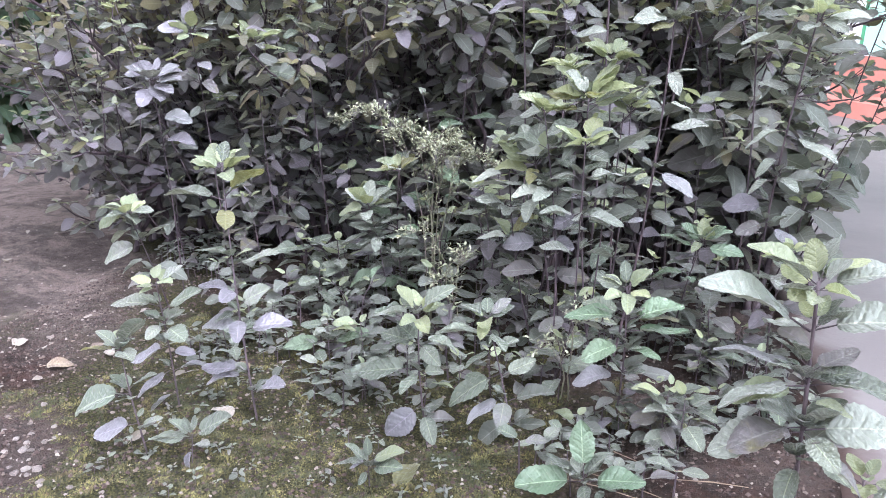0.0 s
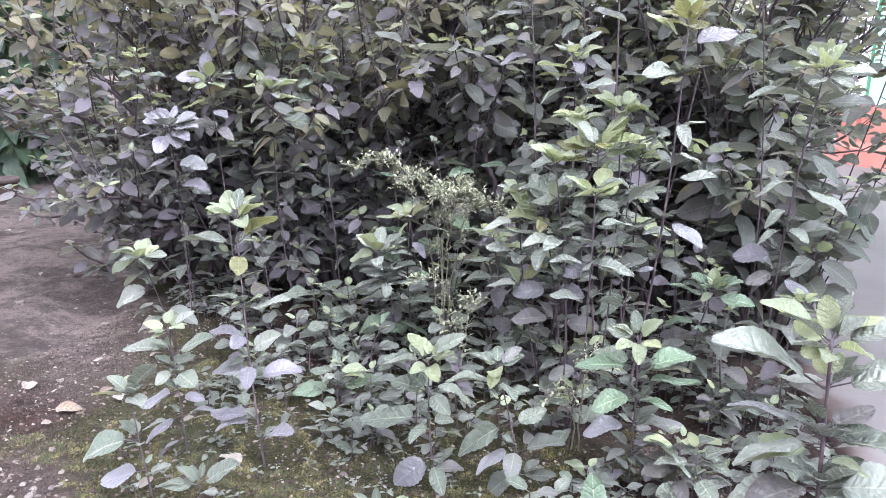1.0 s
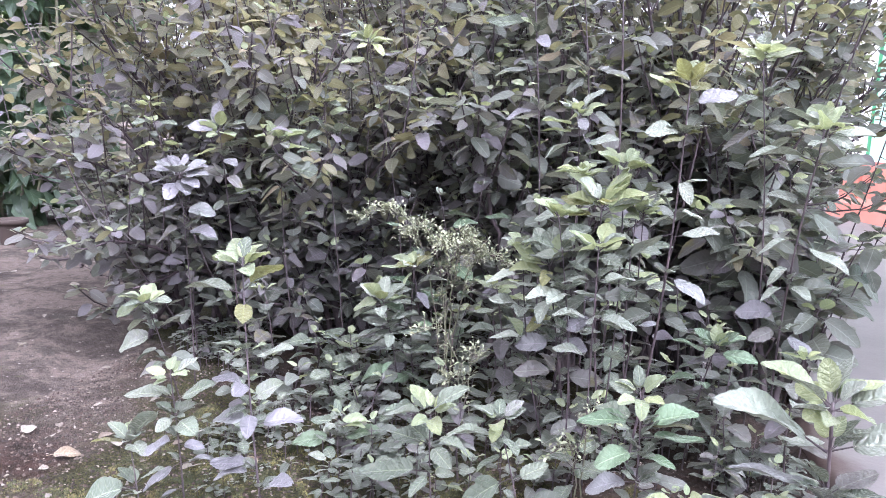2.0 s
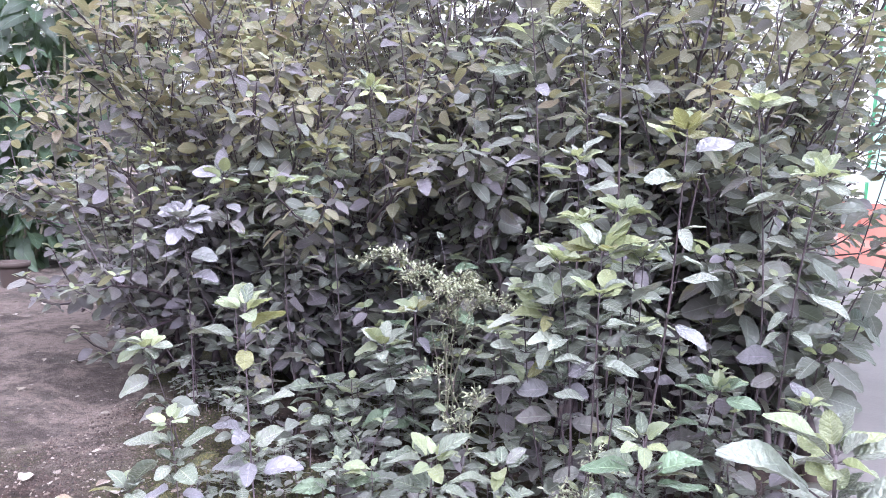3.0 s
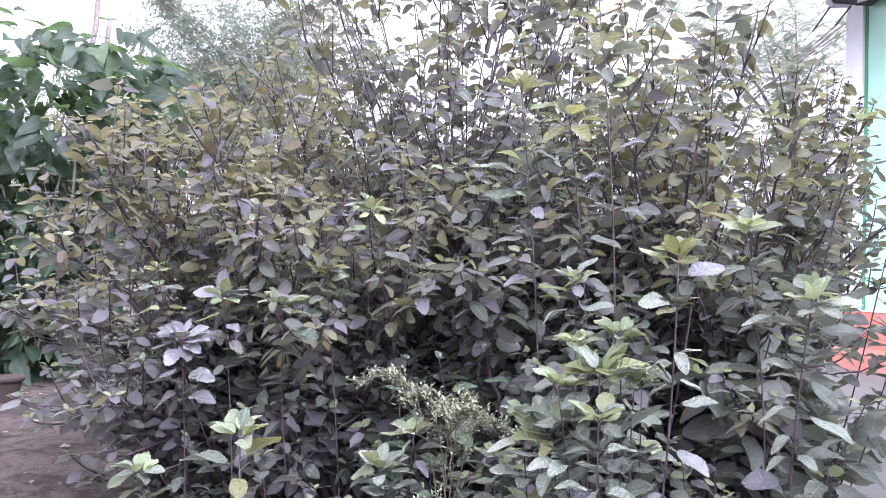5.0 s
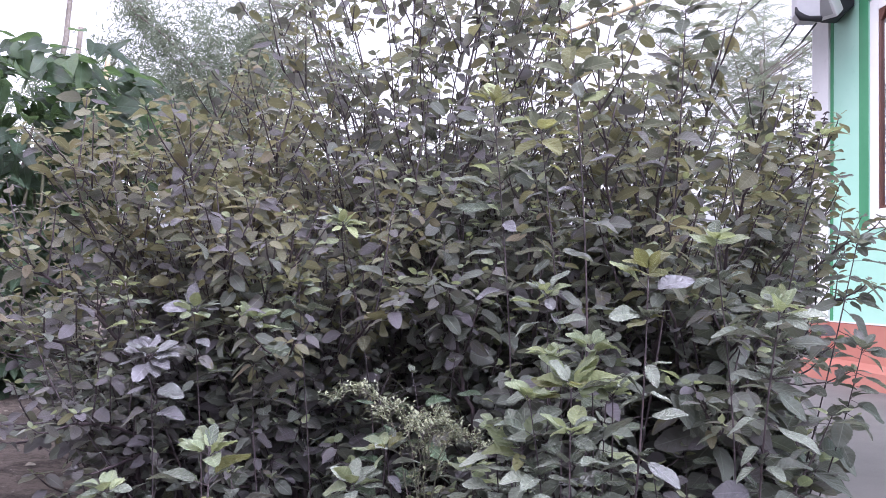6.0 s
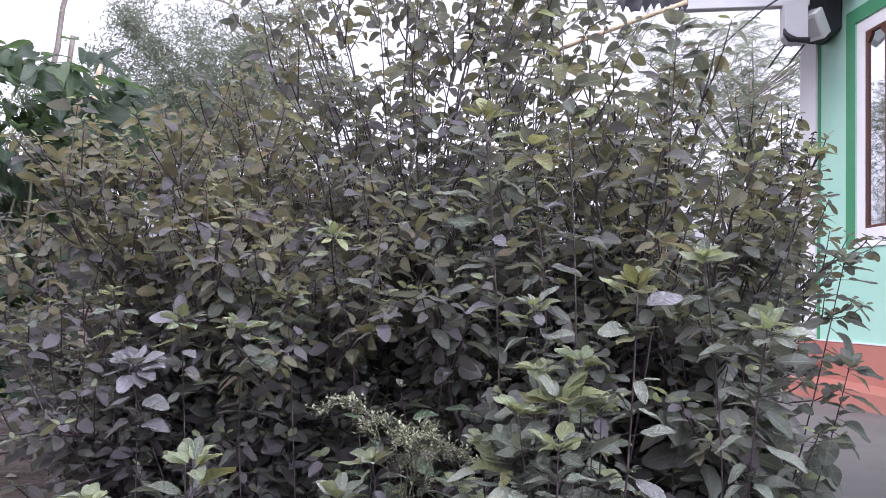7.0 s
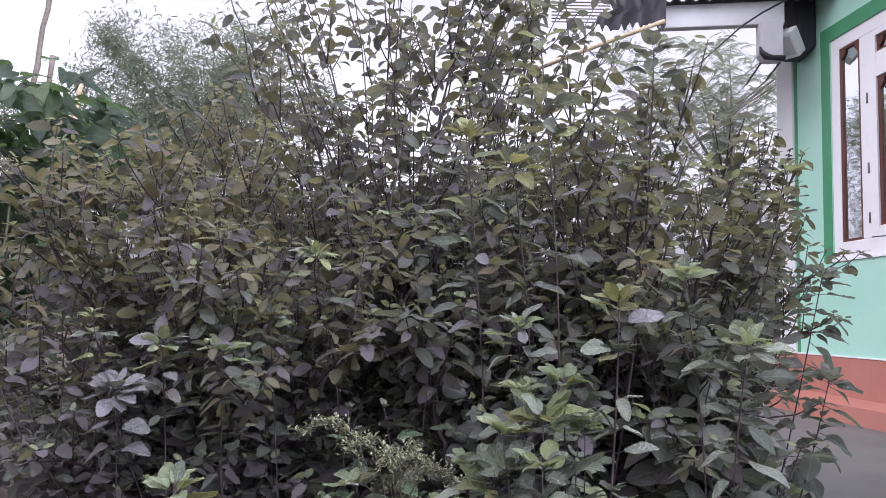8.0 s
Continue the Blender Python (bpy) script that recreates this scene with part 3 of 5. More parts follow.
def ground():
    xs, ys = graded(-1.35, 1.0, 0.016, 400), graded(-0.1, 2.0, 0.016, 400)
    v = [(x, y, relief(x, y)) for y in ys for x in xs]
    w = len(xs)
    f = [[j * w + i, j * w + i + 1, (j + 1) * w + i + 1, (j + 1) * w + i] for j in range(len(ys) - 1) for i in range(w - 1)]
    g = Geo()
    g.add(v, f)
    tagged(new("ground", g.mesh("ground", [GROUND])), "mossy bare soil bed with a dirty cement path beside it", "ground", kind="structure")


ground()

# the concrete yard before the house, a thin slab with a worn edge, turned like the house
HOUSE = Matrix.Translation((1.747, 4.502, 0)) @ Matrix(((0.28, 0.96, 0), (-0.96, 0.28, 0), (0, 0, 1))).to_4x4()


def yard():
    g = Geo()
    rng = random.Random(3)
    near, n = [], 40
    for k in range(n + 1):
        y = -1.5 + 9.5 * k / n
        x = 0.52 + 0.02 * rng.uniform(-1, 1) + (0.06 * (y - 1) if y < 3 else 0.12)
        near.append((x, y))
    v = [(x, y, -0.05) for x, y in near] + [(x + 0.004, y, 0.010) for x, y in near] + [(x + 0.02, y, 0.016) for x, y in near] + [(9.0, y, 0.016) for x, y in near]
    m = n + 1
    f = [[r * m + k + 1, r * m + k, (r + 1) * m + k, (r + 1) * m + k + 1] for r in range(3) for k in range(n)]
    g.add(v, f)
    tagged(new("pavement", g.mesh("pavement", [CONCRETE])), "smooth light grey concrete yard beside the house", "concrete yard", kind="structure")


yard()


# ---- the house ----
def house():
    root = thing("house", HOUSE, "mint green plastered house with terracotta-pink base and white corner", "house")
    t = 0.2
    for lo, hi in (((-0.41, 0, 0), (-0.044, t, 3.0)), ((-0.044, 0, 0), (1.25, t, 0.93)), ((-0.044, 0, 2.285), (1.25, t, 3.0)), ((1.25, 0, 0), (6.0, t, 3.0)),
                   ((-0.59, t, 0), (-0.39, 4.0, 3.0)), ((5.8, t, 0), (6.0, 4.0, 3.0)), ((-0.59, 4.0, 0), (6.0, 4.2, 3.0))):
        g = Geo()
        g.box(lo, hi)
        part("wall", g.mesh("wall", [MINT], False), root)
    g = Geo()
    g.box((-0.59, -0.022, 0.375), (-0.41, t, 3.0))
    part("corner_band", softened(g, "corner_band", [WHITE]), root, "white painted corner band")
    # the shadow line beside the proud corner band, put in as dark green
    g = Geo()
    g.box((-0.415, -0.006, 0.38), (-0.385, 0.02, 3.0))
    part("corner_strip", softened(g, "corner_strip", [GREEN], 0.002), root, "dark green strip for the shadow line beside the corner band")
    g = Geo()
    g.box((-0.60, -0.034, 0.0), (-0.41, t, 0.372))
    g.box((-0.41, -0.010, 0.0), (6.0, 0.0, 0.372))
    part("dado", softened(g, "dado", [PINK], 0.003), root, "terracotta-pink plastered base")
    g = Geo()
    g.box((-0.41, -0.014, 0.373), (6.0, 0.0, 0.381))
    part("dado_line", softened(g, "dado_line", [WHITE], 0.001), root, "thin white line")
    g = Geo()
    g.add([(-0.62, -0.09, 0), (6, -0.09, 0), (6, 0, 0), (-0.62, 0, 0), (-0.62, -0.09, 0.112), (6, -0.09, 0.112), (6, -0.012, 0.150), (-0.62, -0.012, 0.150)],
          [[0, 1, 5, 4], [4, 5, 6, 7], [1, 2, 6, 5], [3, 0, 4, 7], [2, 3, 7, 6]])
    part("plinth_step", g.mesh("plinth_step", [PINK], False), root)
    g = Geo()
    g.box((-0.6, 0, 3.0), (6.0, 4.2, 3.12))
    part("roof", softened(g, "roof", [GREY_BOARD]), root)
    # overhang added above the view, only to shade the top of the wall
    g = Geo()
    g.box((-0.62, -0.34, 2.78), (6.0, -0.004, 2.85))
    part("eave", softened(g, "eave", [GREY_BOARD]), root)
    # dark green band painted round the window opening
    g = Geo()
    g.box((-0.126, -0.004, 0.932), (-0.044, 0.0, 2.375))
    g.box((-0.044, -0.004, 2.285), (1.25, 0.0, 2.375))
    g.box((1.25, -0.004, 0.932), (1.33, 0.0, 2.375))
    part("window_band", g.mesh("window_band", [GREEN], False), root, "dark green painted band round the window")
    g = Geo()
    g.box((-0.043, -0.010, 0.93), (1.249, 0.006, 0.944))
    part("window_sill", g.mesh("window_sill", [WHITE], False), root, "white window sill")
    return root


house()


def window():
    root = thing("window_1", HOUSE, "tall white wooden window with red-brown glazing beads", "window", kind="structure")
    y0, y1 = 0.006, 0.07
    g = Geo()
    for lo, hi in (((-0.042, 0.944), (0.036, 2.283)), ((0.036, 0.944), (1.17, 1.040)), ((0.036, 2.205), (1.17, 2.283)),
                   ((1.17, 0.944), (1.248, 2.283)), ((0.214, 1.040), (0.282, 2.205)), ((0.90, 1.040), (0.96, 2.205))):
        g.box((lo[0], y0, lo[1]), (hi[0], y1, hi[1]))
    part("window_frame", softened(g, "window_frame", [WHITE], 0.003), root)
    panes = [((0.036, 1.04), (0.214, 2.205)), ((0.355, 1.10), (0.57, 1.93)), ((0.63, 1.10), (0.83, 1.93)), ((0.355, 2.07), (0.83, 2.165)), ((0.96, 1.04), (1.17, 2.205))]
    g = Geo()
    for lo, hi in (((0.286, 1.045), (0.355, 2.200)), ((0.83, 1.045), (0.897, 2.200)), ((0.355, 1.045), (0.83, 1.10)), ((0.355, 1.93), (0.83, 2.07)),
                   ((0.355, 2.165), (0.83, 2.200)), ((0.57, 1.10), (0.63, 1.93))):
        g.box((lo[0], y0 - 0.006, lo[1]), (hi[0], y1, hi[1]))
    sash = part("sash", softened(g, "sash", [WHITE], 0.003), root)
    for z in (1.12, 1.40, 1.80):
        h = Geo()
        h.tube([(0.284, y0 - 0.010, z), (0.284, y0 - 0.010, z + 0.06)], [0.005, 0.005], 8)
        part("hinge", h.mesh("hinge", [OLD_SHEET]), sash, "grey metal hinge")
    for lo, hi in panes:
        b = Geo()
        w = 0.015
        for a, c in (((lo[0], lo[1]), (lo[0] + w, hi[1])), ((hi[0] - w, lo[1]), (hi[0], hi[1])), ((lo[0] + w, lo[1]), (hi[0] - w, lo[1] + w)),
                     ((lo[0] + w, hi[1] - w), (hi[0] - w, hi[1]))):
            b.box((a[0], y0 + 0.003, a[1]), (c[0], y0 + 0.014, c[1]))
        # curved shoulders in the upper corners
        for x, sg in ((lo[0] + w, 1), (hi[0] - w, -1)):
            z, n = hi[1] - w, 6
            q = [(x, z)] + [(x + sg * 0.034 * math.sin(math.pi / 2 * k / n), z - 0.055 * math.cos(math.pi / 2 * k / n) * (1 - 0.25 * math.sin(math.pi * k / n))) for k in range(n + 1)]
            m = len(q)
            b.add([(px, y0 + 0.004, pz) for px, pz in q] + [(px, y0 + 0.013, pz) for px, pz in q],
                  [list(range(m)), list(range(2 * m - 1, m - 1, -1))] + [[k, (k + 1) % m, m + (k + 1) % m, m + k] for k in range(m)])
        part("bead", b.mesh("bead", [BEAD], False), root, "red-brown wooden bead")
        p = Geo()
        p.box((lo[0] + 0.001, y0 + 0.015, lo[1] + 0.001), (hi[0] - 0.001, y0 + 0.020, hi[1] - 0.001))
        part("pane", p.mesh("pane", [GLASS], False), root)


window()


def porch_roof():
    """A low lean-to roof that reaches out from the house corner: a grey beam, a corrugated sheet and a torn dark cover."""
    root = thing("porch_roof", (0, 0, 0), "grey porch roof edge with torn dark sheet", "porch roof")
    g = Geo()
    g.box((0.72, 4.50, 2.395), (1.47, 4.56, 2.545))
    part("beam", softened(g, "beam", [GREY_BOARD], 0.006), root)
    g = Geo()
    n = 60
    for k in range(n):
        x0, x1 = 0.72 + 1.0 * k / n, 0.72 + 1.0 * (k + 1) / n
        z0, z1 = 2.55 + 0.014 * math.sin(k * 1.3), 2.55 + 0.014 * math.sin((k + 1) * 1.3)
        g.add([(x0, 4.45, z0), (x1, 4.45, z1), (x1, 5.6, z1 + 0.35), (x0, 5.6, z0 + 0.35), (x0, 4.45, z0 + .008), (x1, 4.45, z1 + .008), (x1, 5.6, z1 + 0.358), (x0, 5.6, z0 + 0.358)],
              [[3, 2, 1, 0], [4, 5, 6, 7], [0, 1, 5, 4]])
    part("corrugated_sheet", g.mesh("corrugated_sheet", [OLD_SHEET]), root)
    rng = random.Random(8)
    g = Geo()
    n = 26
    v = []
    for r in range(5):
        for k in range(n + 1):
            x = 0.40 + 0.36 * k / n + 0.02 * r * (1 - k / n) * (1 if r < 3 else -1)
            z = 2.60 - r * 0.046 - (rng.choice((0, 0.01, 0.02, 0.05)) if r == 4 else 0)
            v.append((x, 4.43 + 0.02 * math.sin(k * 0.9 + r) + rng.uniform(-.006, .006), z))
    f = [[r * (n + 1) + k, r * (n + 1) + k + 1, (r + 1) * (n + 1) + k + 1, (r + 1) * (n + 1) + k] for r in range(4) for k in range(n)]
    m = len(v)
    g.add(v + [(x, y + 0.012, z) for x, y, z in v], f + [[i + m for i in q[::-1]] for q in f])
    part("torn_sheet", g.mesh("torn_sheet", [TARP]), root, "torn dark plastic sheet")
    for k in range(7):
        g = Geo()
        z = 2.43 + 0.022 * k
        g.tube([(0.05, 4.44, z + 0.015), (0.42, 4.46, z)], [0.004, 0.004], 5)
        part("batten", g.mesh("batten", [BARK]), root)
    g = Geo()
    g.add([(1.315, 4.44, 2.394), (1.445, 4.44, 2.394), (1.445, 4.44, 2.160), (1.345, 4.44, 2.160), (1.315, 4.44, 2.20),
           (1.315, 4.56, 2.394), (1.445, 4.56, 2.394), (1.445, 4.56, 2.160), (1.345, 4.56, 2.160), (1.315, 4.56, 2.20)],
          [[4, 3, 2, 1, 0], [5, 6, 7, 8, 9], [0, 1, 6, 5], [1, 2, 7, 6], [2, 3, 8, 7], [3, 4, 9, 8], [4, 0, 5, 9]])
    part("bracket", softened(g, "bracket", [GREY_BOARD], 0.004), root)
    g = Geo()
    g.tube([(1.310, 4.43, 2.225), (1.315, 4.43, 2.195), (1.342, 4.425, 2.162), (1.38, 4.43, 2.155), (1.45, 4.44, 2.152)], [0.006, 0.014, 0.021, 0.015, 0.019], 6)
    part("bracket_rim", g.mesh("bracket_rim", [TARP]), root, "torn dark edging")
    g = Geo()
    g.tube([(-0.10, 4.42, 2.10), (0.14, 4.40, 2.185), (0.53, 4.40, 2.325), (0.75, 4.42, 2.41)], [0.012, 0.013, 0.014, 0.014], 7)
    part("rafter_rod", g.mesh("rafter_rod", [BAMBOO]), root, "pale round wooden rod under the roof edge")
    g = Geo()
    g.tube([(1.45, 4.40, 2.50), (1.32, 4.40, 2.43), (1.20, 4.40, 2.35), (1.07, 4.40, 2.23), (0.94, 4.40, 2.11), (0.77, 4.40, 2.07), (0.65, 4.40, 2.07)], [0.006, 0.006, 0.006, 0.004, 0.004, 0.0035, 0.0035], 5)
    part("cable", g.mesh("cable", [BLACK]), root, "black cable")
    for a, b in (((1.33, 4.50, 2.15), (1.24, 4.50, 2.01)), ((1.44, 4.50, 2.15), (1.36, 4.50, 2.04))):
        g = Geo()
        g.tube([a, b], [0.006, 0.005], 5)
        part("stay", g.mesh("stay", [BLACK]), root, "thin dark stay")


porch_roof()


def wall_light():
    root = thing("wall_light", HOUSE @ pose(-0.335, -0.10, 2.33), "black and white wall lamp on the house corner", "wall lamp")
    g = Geo()
    g.add([(-0.02, -0.02, -0.07), (0.15, 0.02, -0.09), (0.17, 0.10, -0.02), (-0.02, 0.10, -0.07), (-0.02, -0.05, 0.30), (0.14, -0.03, 0.30), (0.17, 0.10, 0.30), (-0.02, 0.10, 0.30)],
          [[3, 2, 1, 0], [4, 5, 6, 7], [0, 1, 5, 4], [1, 2, 6, 5], [2, 3, 7, 6], [3, 0, 4, 7]])
    part("housing", softened(g, "housing", [BLACK], 0.012), root, "black housing")
    g = Geo()
    g.box((-0.05, -0.055, -0.085), (0.05, 0.055, 0.085))
    b = part("lamp_box", softened(g, "lamp_box", [WHITE], 0.008), root, "white lamp box", at=pose(0.185, -0.09, -0.025, 0, 40, -60))
    g = Geo()
    g.box((0.0505, -0.04, -0.06), (0.054, 0.04, 0.06))
    part("lens", softened(g, "lens", [GREY_BOARD], 0.002), b, "grey lamp glass")
    g = Geo()
    g.tube([(0.02, -0.06, 0.0), (0.05, -0.10, 0.03), (0.06, -0.06, 0.10), (0.04, 0.0, 0.16)], [0.004] * 4, 6)
    part("cord", g.mesh("cord", [WHITE]), root, "thin pale cord")


wall_light()


# ---- the climbing plant, its pot and the poles behind the path ----
def vine():
    rng = random.Random(17)
    root = thing("climbing_vine", (-2.42, 2.5, 0), "dark green vine with large heart-shaped leaves over a support", "vine")
    for k in range(16):
        g = Geo()
        x, y = rng.uniform(-0.55, 0.5), rng.uniform(-0.3, 0.3)
        pts = curve3(Vector((x * 0.5, y * 0.5, -0.01)), Vector((x * 1.3, y * 1.2, 0.7)), Vector((x + rng.uniform(-0.25, 0.25), y, rng.uniform(0.7, 1.15))), 10)
        g.tube(pts, [0.006] * 10, 5)
        part("runner", g.mesh("runner", [STEM_GREEN]), root)
    leaves = []
    for k in range(2400):
        a, z = rng.uniform(0, 2 * math.pi), rng.random()
        wide = (0.35 + 0.65 * min(1.0, z * 1.3)) * (1 - max(0.0, z - 0.85) * 1.6) * rng.uniform(0.5, 1.05)
        p = Vector((0.86 * wide * math.cos(a), 0.50 * wide * math.sin(a), 0.10 + 1.34 * z + 0.05 * rng.gauss(0, 1)))
        flat = z > 0.7
        way = Vector((math.cos(a) + rng.uniform(-.9, .9), math.sin(a) + rng.uniform(-.9, .9), rng.uniform(-0.7, 0.25) if flat else rng.uniform(-1.2, 0.0)))
        face = Vector((0.25 + rng.gauss(0, 0.45), -0.45 + rng.gauss(0, 0.45), 0.9))
        leaves.append((aim(p, way, rng.uniform(0.07, 0.15) if flat else rng.uniform(0.06, 0.13), rng.uniform(-.6, .6), face), rng.randrange(4)))
    leaves.sort(key=lambda e: e[0].translation.y - 0.6 * e[0].translation.x)
    for m, k in leaves[:260]:
        part("leaf", leaf_mesh("heart", k, LEAF_VINE, STEM_GREEN), root, at=m)
    g = Geo()
    for m, k in leaves[260:]:
        place(g, HEART[k], m, 0)
    tagged(part("foliage", g.mesh("foliage", [LEAF_VINE]), root), kind="stuff")


vine()


def clay_pot():
    root = thing("clay_pot", (-1.90, 2.03, 0.0), "weathered terracotta clay pot at the end of the path", "pot")
    prof = [(0.034, 0.0), (0.039, 0.022), (0.047, 0.064), (0.050, 0.075), (0.056, 0.077), (0.057, 0.092), (0.050, 0.093), (0.045, 0.075), (0.0, 0.071)]
    g = Geo()
    n = 22
    v = [(r * math.cos(2 * math.pi * a / n), r * math.sin(2 * math.pi * a / n), z) for r, z in prof for a in range(n)]
    f = [[k * n + a, k * n + (a + 1) % n, (k + 1) * n + (a + 1) % n, (k + 1) * n + a] for k in range(len(prof) - 1) for a in range(n)]
    g.add(v, f)
    part("pot_body", g.mesh("pot_body", [TERRA]), root)


clay_pot()


def pole(foot, top, r, mat, label, bands=6):
    a, b = Vector(foot), Vector(top)
    root = thing("garden_pole", a, label, "pole", "garden poles")
    g = Geo()
    n = bands * 4
    pts = [(b - a) * (k / n) + Vector((math.sin(k * 1.7), math.cos(k * 2.3), 0)) * r * 0.25 for k in range(n + 1)]
    g.tube(pts, [r * (1 - 0.25 * k / n) * (1.12 if k % 4 == 0 else 1) for k in range(n + 1)], 9)
    part("shaft", g.mesh("shaft", [mat]), root)


pole((-3.06, 3.9, -0.02), (-2.90, 3.9, 1.96), 0.019, BAMBOO, "pale dry bamboo pole standing in the garden")
pole((-3.90, 4.4, -0.02), (-3.55, 4.4, 3.4), 0.022, BARK, "tall dark wooden pole leaning in the garden")
pole((-3.56, 4.2, -0.02), (-3.37, 4.2, 2.25), 0.022, BARK, "short dark wooden pole leaning in the garden")


def tree(name, base, height, crown, seed, clumps, per, size, label, feathery=False, limbs=9):
    """A tree behind the garden: trunk, limbs, and a crown of many narrow leaves in ragged tufts."""
    rng = random.Random(seed)
    root = thing(name, (*base, 0), label, "tree")
    cx, cy, cz, rx, ry, rz = crown
    g = Geo()
    trunk = curve3(Vector((0, 0, -0.05)), Vector((cx * 0.2, 0, height * 0.4)), Vector((cx, cy, cz + rz * 0.4)), 10)
    g.tube(trunk, [0.10 * (1 - 0.8 * k / 9) for k in range(10)], 8)
    part("trunk", g.mesh("trunk", [BARK]), root)
    ends = []
    for k in range(limbs):
        g = Geo()
        a = rng.uniform(0, 6.28)
        start = trunk[rng.randrange(3, 9)]
        end = Vector((cx + rx * math.cos(a) * rng.uniform(.5, 1), cy + ry * math.sin(a) * rng.uniform(.5, 1), cz + rz * rng.uniform(-.6, 1.0)))
        pts = curve3(start, start.lerp(end, 0.5) + Vector((0, 0, 0.25)), end, 8)
        g.tube(pts, [0.03 * (1 - 0.85 * q / 7) for q in range(8)], 5)
        for q in range(2, 8):
            for s in range(3):
                d = Vector((rng.uniform(-1, 1), rng.uniform(-1, 1), rng.uniform(-0.2, 1))).normalized()
                tw = pts[q] + d * rng.uniform(0.2, 0.5)
                g.tube([pts[q], tw], [0.007, 0.003], 3, caps=False)
                ends.append((pts[q], tw))
        part("limb", g.mesh("limb", [BARK]), root)
    for k in range(7 if feathery else 0):
        # long bare twigs that hang across the gap
        g = Geo()
        a = Vector((cx + rx * rng.uniform(0.2, 1.0), cy - 0.3, cz + rz * rng.uniform(0.5, 1.0)))
        b = a + Vector((rng.uniform(-1.6, -0.9), 0, rng.uniform(-1.3, -0.7)))
        g.tube(curve3(a, a.lerp(b, 0.5) + Vector((0, 0, 0.08)), b, 6), [0.012, 0.010, 0.008, 0.007, 0.006, 0.004], 4)
        part("twig", g.mesh("twig", [BARK]), root)
    g = Geo()
    for k in range(clumps):
        if rng.random() < 0.55:
            a, b = rng.choice(ends)
            c = a.lerp(b, rng.uniform(0.3, 1.1))
        else:
            u = Vector((rng.gauss(0, 1), rng.gauss(0, 1), rng.gauss(0, 1))).normalized() * rng.random() ** 0.4
            c = Vector((cx + rx * u.x, cy + ry * u.y, cz + rz * u.z))
        way = Vector((rng.uniform(-1, 1), rng.uniform(-1, 1), rng.uniform(-0.3, 1.0))).normalized()
        if feathery:
            spine = rng.uniform(0.22, 0.4)
            side = way.cross(Vector((0, 0, 1))).normalized()
            for q in range(per):
                p = c + way * spine * q / per - Vector((0, 0, 0.12 * (q / per) ** 2))
                for sg in (1, -1):
                    place(g, BLADE[q % 2], aim(p, side * sg + way * 0.4, size * rng.uniform(.7, 1.1)), 0)
        else:
            for q in range(per):
                p = c + Vector((rng.gauss(0, 1), rng.gauss(0, 1), rng.gauss(0, 1))) * 0.09
                w = way * 0.6 + Vector((rng.uniform(-1, 1), rng.uniform(-1, 1), rng.uniform(-1, .5)))
                place(g, BLADE[q % 2], aim(p, w, size * rng.uniform(.7, 1.2), rng.uniform(-1, 1)), 0)
    crown_part = part("crown", g.mesh("crown", [LEAF_FAR]), root)
    tagged(crown_part, kind="stuff")


tree("garden_tree", (-4.6, 8.0), 3.0, (0.1, 0, 2.65, 2.0, 1.0, 1.5), 5, 3000, 16, 0.084, "dense grey-green tree with narrow drooping leaves", limbs=14)
tree("feathery_tree", (2.2, 9.2), 3.0, (-0.15, 0, 2.95, 1.6, 1.0, 1.25), 6, 900, 16, 0.075, "sparse tree with feathery leaves behind the house", feathery=True)
tree("garden_tree", (-2.6, 10.5), 2.2, (0, 0, 1.45, 2.2, 1.0, 1.0), 7, 1500, 12, 0.15, "low hazy tree behind the basil bushes", limbs=10)
tree("garden_tree", (-7.5, 8.0), 2.4, (0, 0, 1.6, 2.2, 1.2, 1.3), 9, 600, 12, 0.15, "low dark tree behind the climbing vine", limbs=10)

# ---- basil bushes ----
WEST = shrub((-0.56, 1.45), 0.88, 0.58, 0.56, 58, 101, 0.7, "bushy holy basil with purple-tinged leaves spreading over the path", leaf=0.033, zmin=0.03, near=290, dense=1.0, olive=0.7, skirt=0.6, droop=0.75, young=0.5)
shrub((-0.20, 1.70), 1.62, 0.58, 0.42, 50, 102, 0.70, "tall holy basil bush with dark purple-green leaves", leaf=0.040, zmin=0.20, near=260, dense=0.25, olive=0.2, droop=0.85, dome=0.42, thin=0.62)
shrub((0.34, 1.42), 0.97, 0.28, 0.42, 38, 103, 0.30, "leafy holy basil bush with green leaves beside the yard", leaf=0.036, zmin=0.10, near=290, dense=0.7, olive=0.55)
shrub((0.52, 1.24), 0.56, 0.14, 0.22, 9, 108, 0.15, "low broad-leaved basil bush at the edge of the yard", leaf=0.058, zmin=0.10, near=220, dense=0.75)
shrub((-0.72, 2.05), 1.30, 0.55, 0.50, 42, 104, 0.5, "holy basil bush with brownish green leaves at the back", leaf=0.034, zmin=0.2, near=150, dense=0.62, olive=0.8, droop=0.75)
BACK = shrub((0.50, 2.05), 1.17, 0.42, 0.50, 38, 105, 0.30, "tall green holy basil bush at the back", leaf=0.036, zmin=0.2, near=150, dense=0.78, olive=0.65)
shrub((0.08, 1.95), 1.50, 0.34, 0.35, 24, 109, 0.5, "tall airy holy basil bush at the back", leaf=0.039, zmin=0.3, near=150, dense=0.24, olive=0.4, thin=0.65)
shrub((0.08, 1.30), 0.74, 0.34, 0.26, 22, 106, 0.3, "small green holy basil bush in the middle of the bed", leaf=0.042, zmin=0.08, near=260)
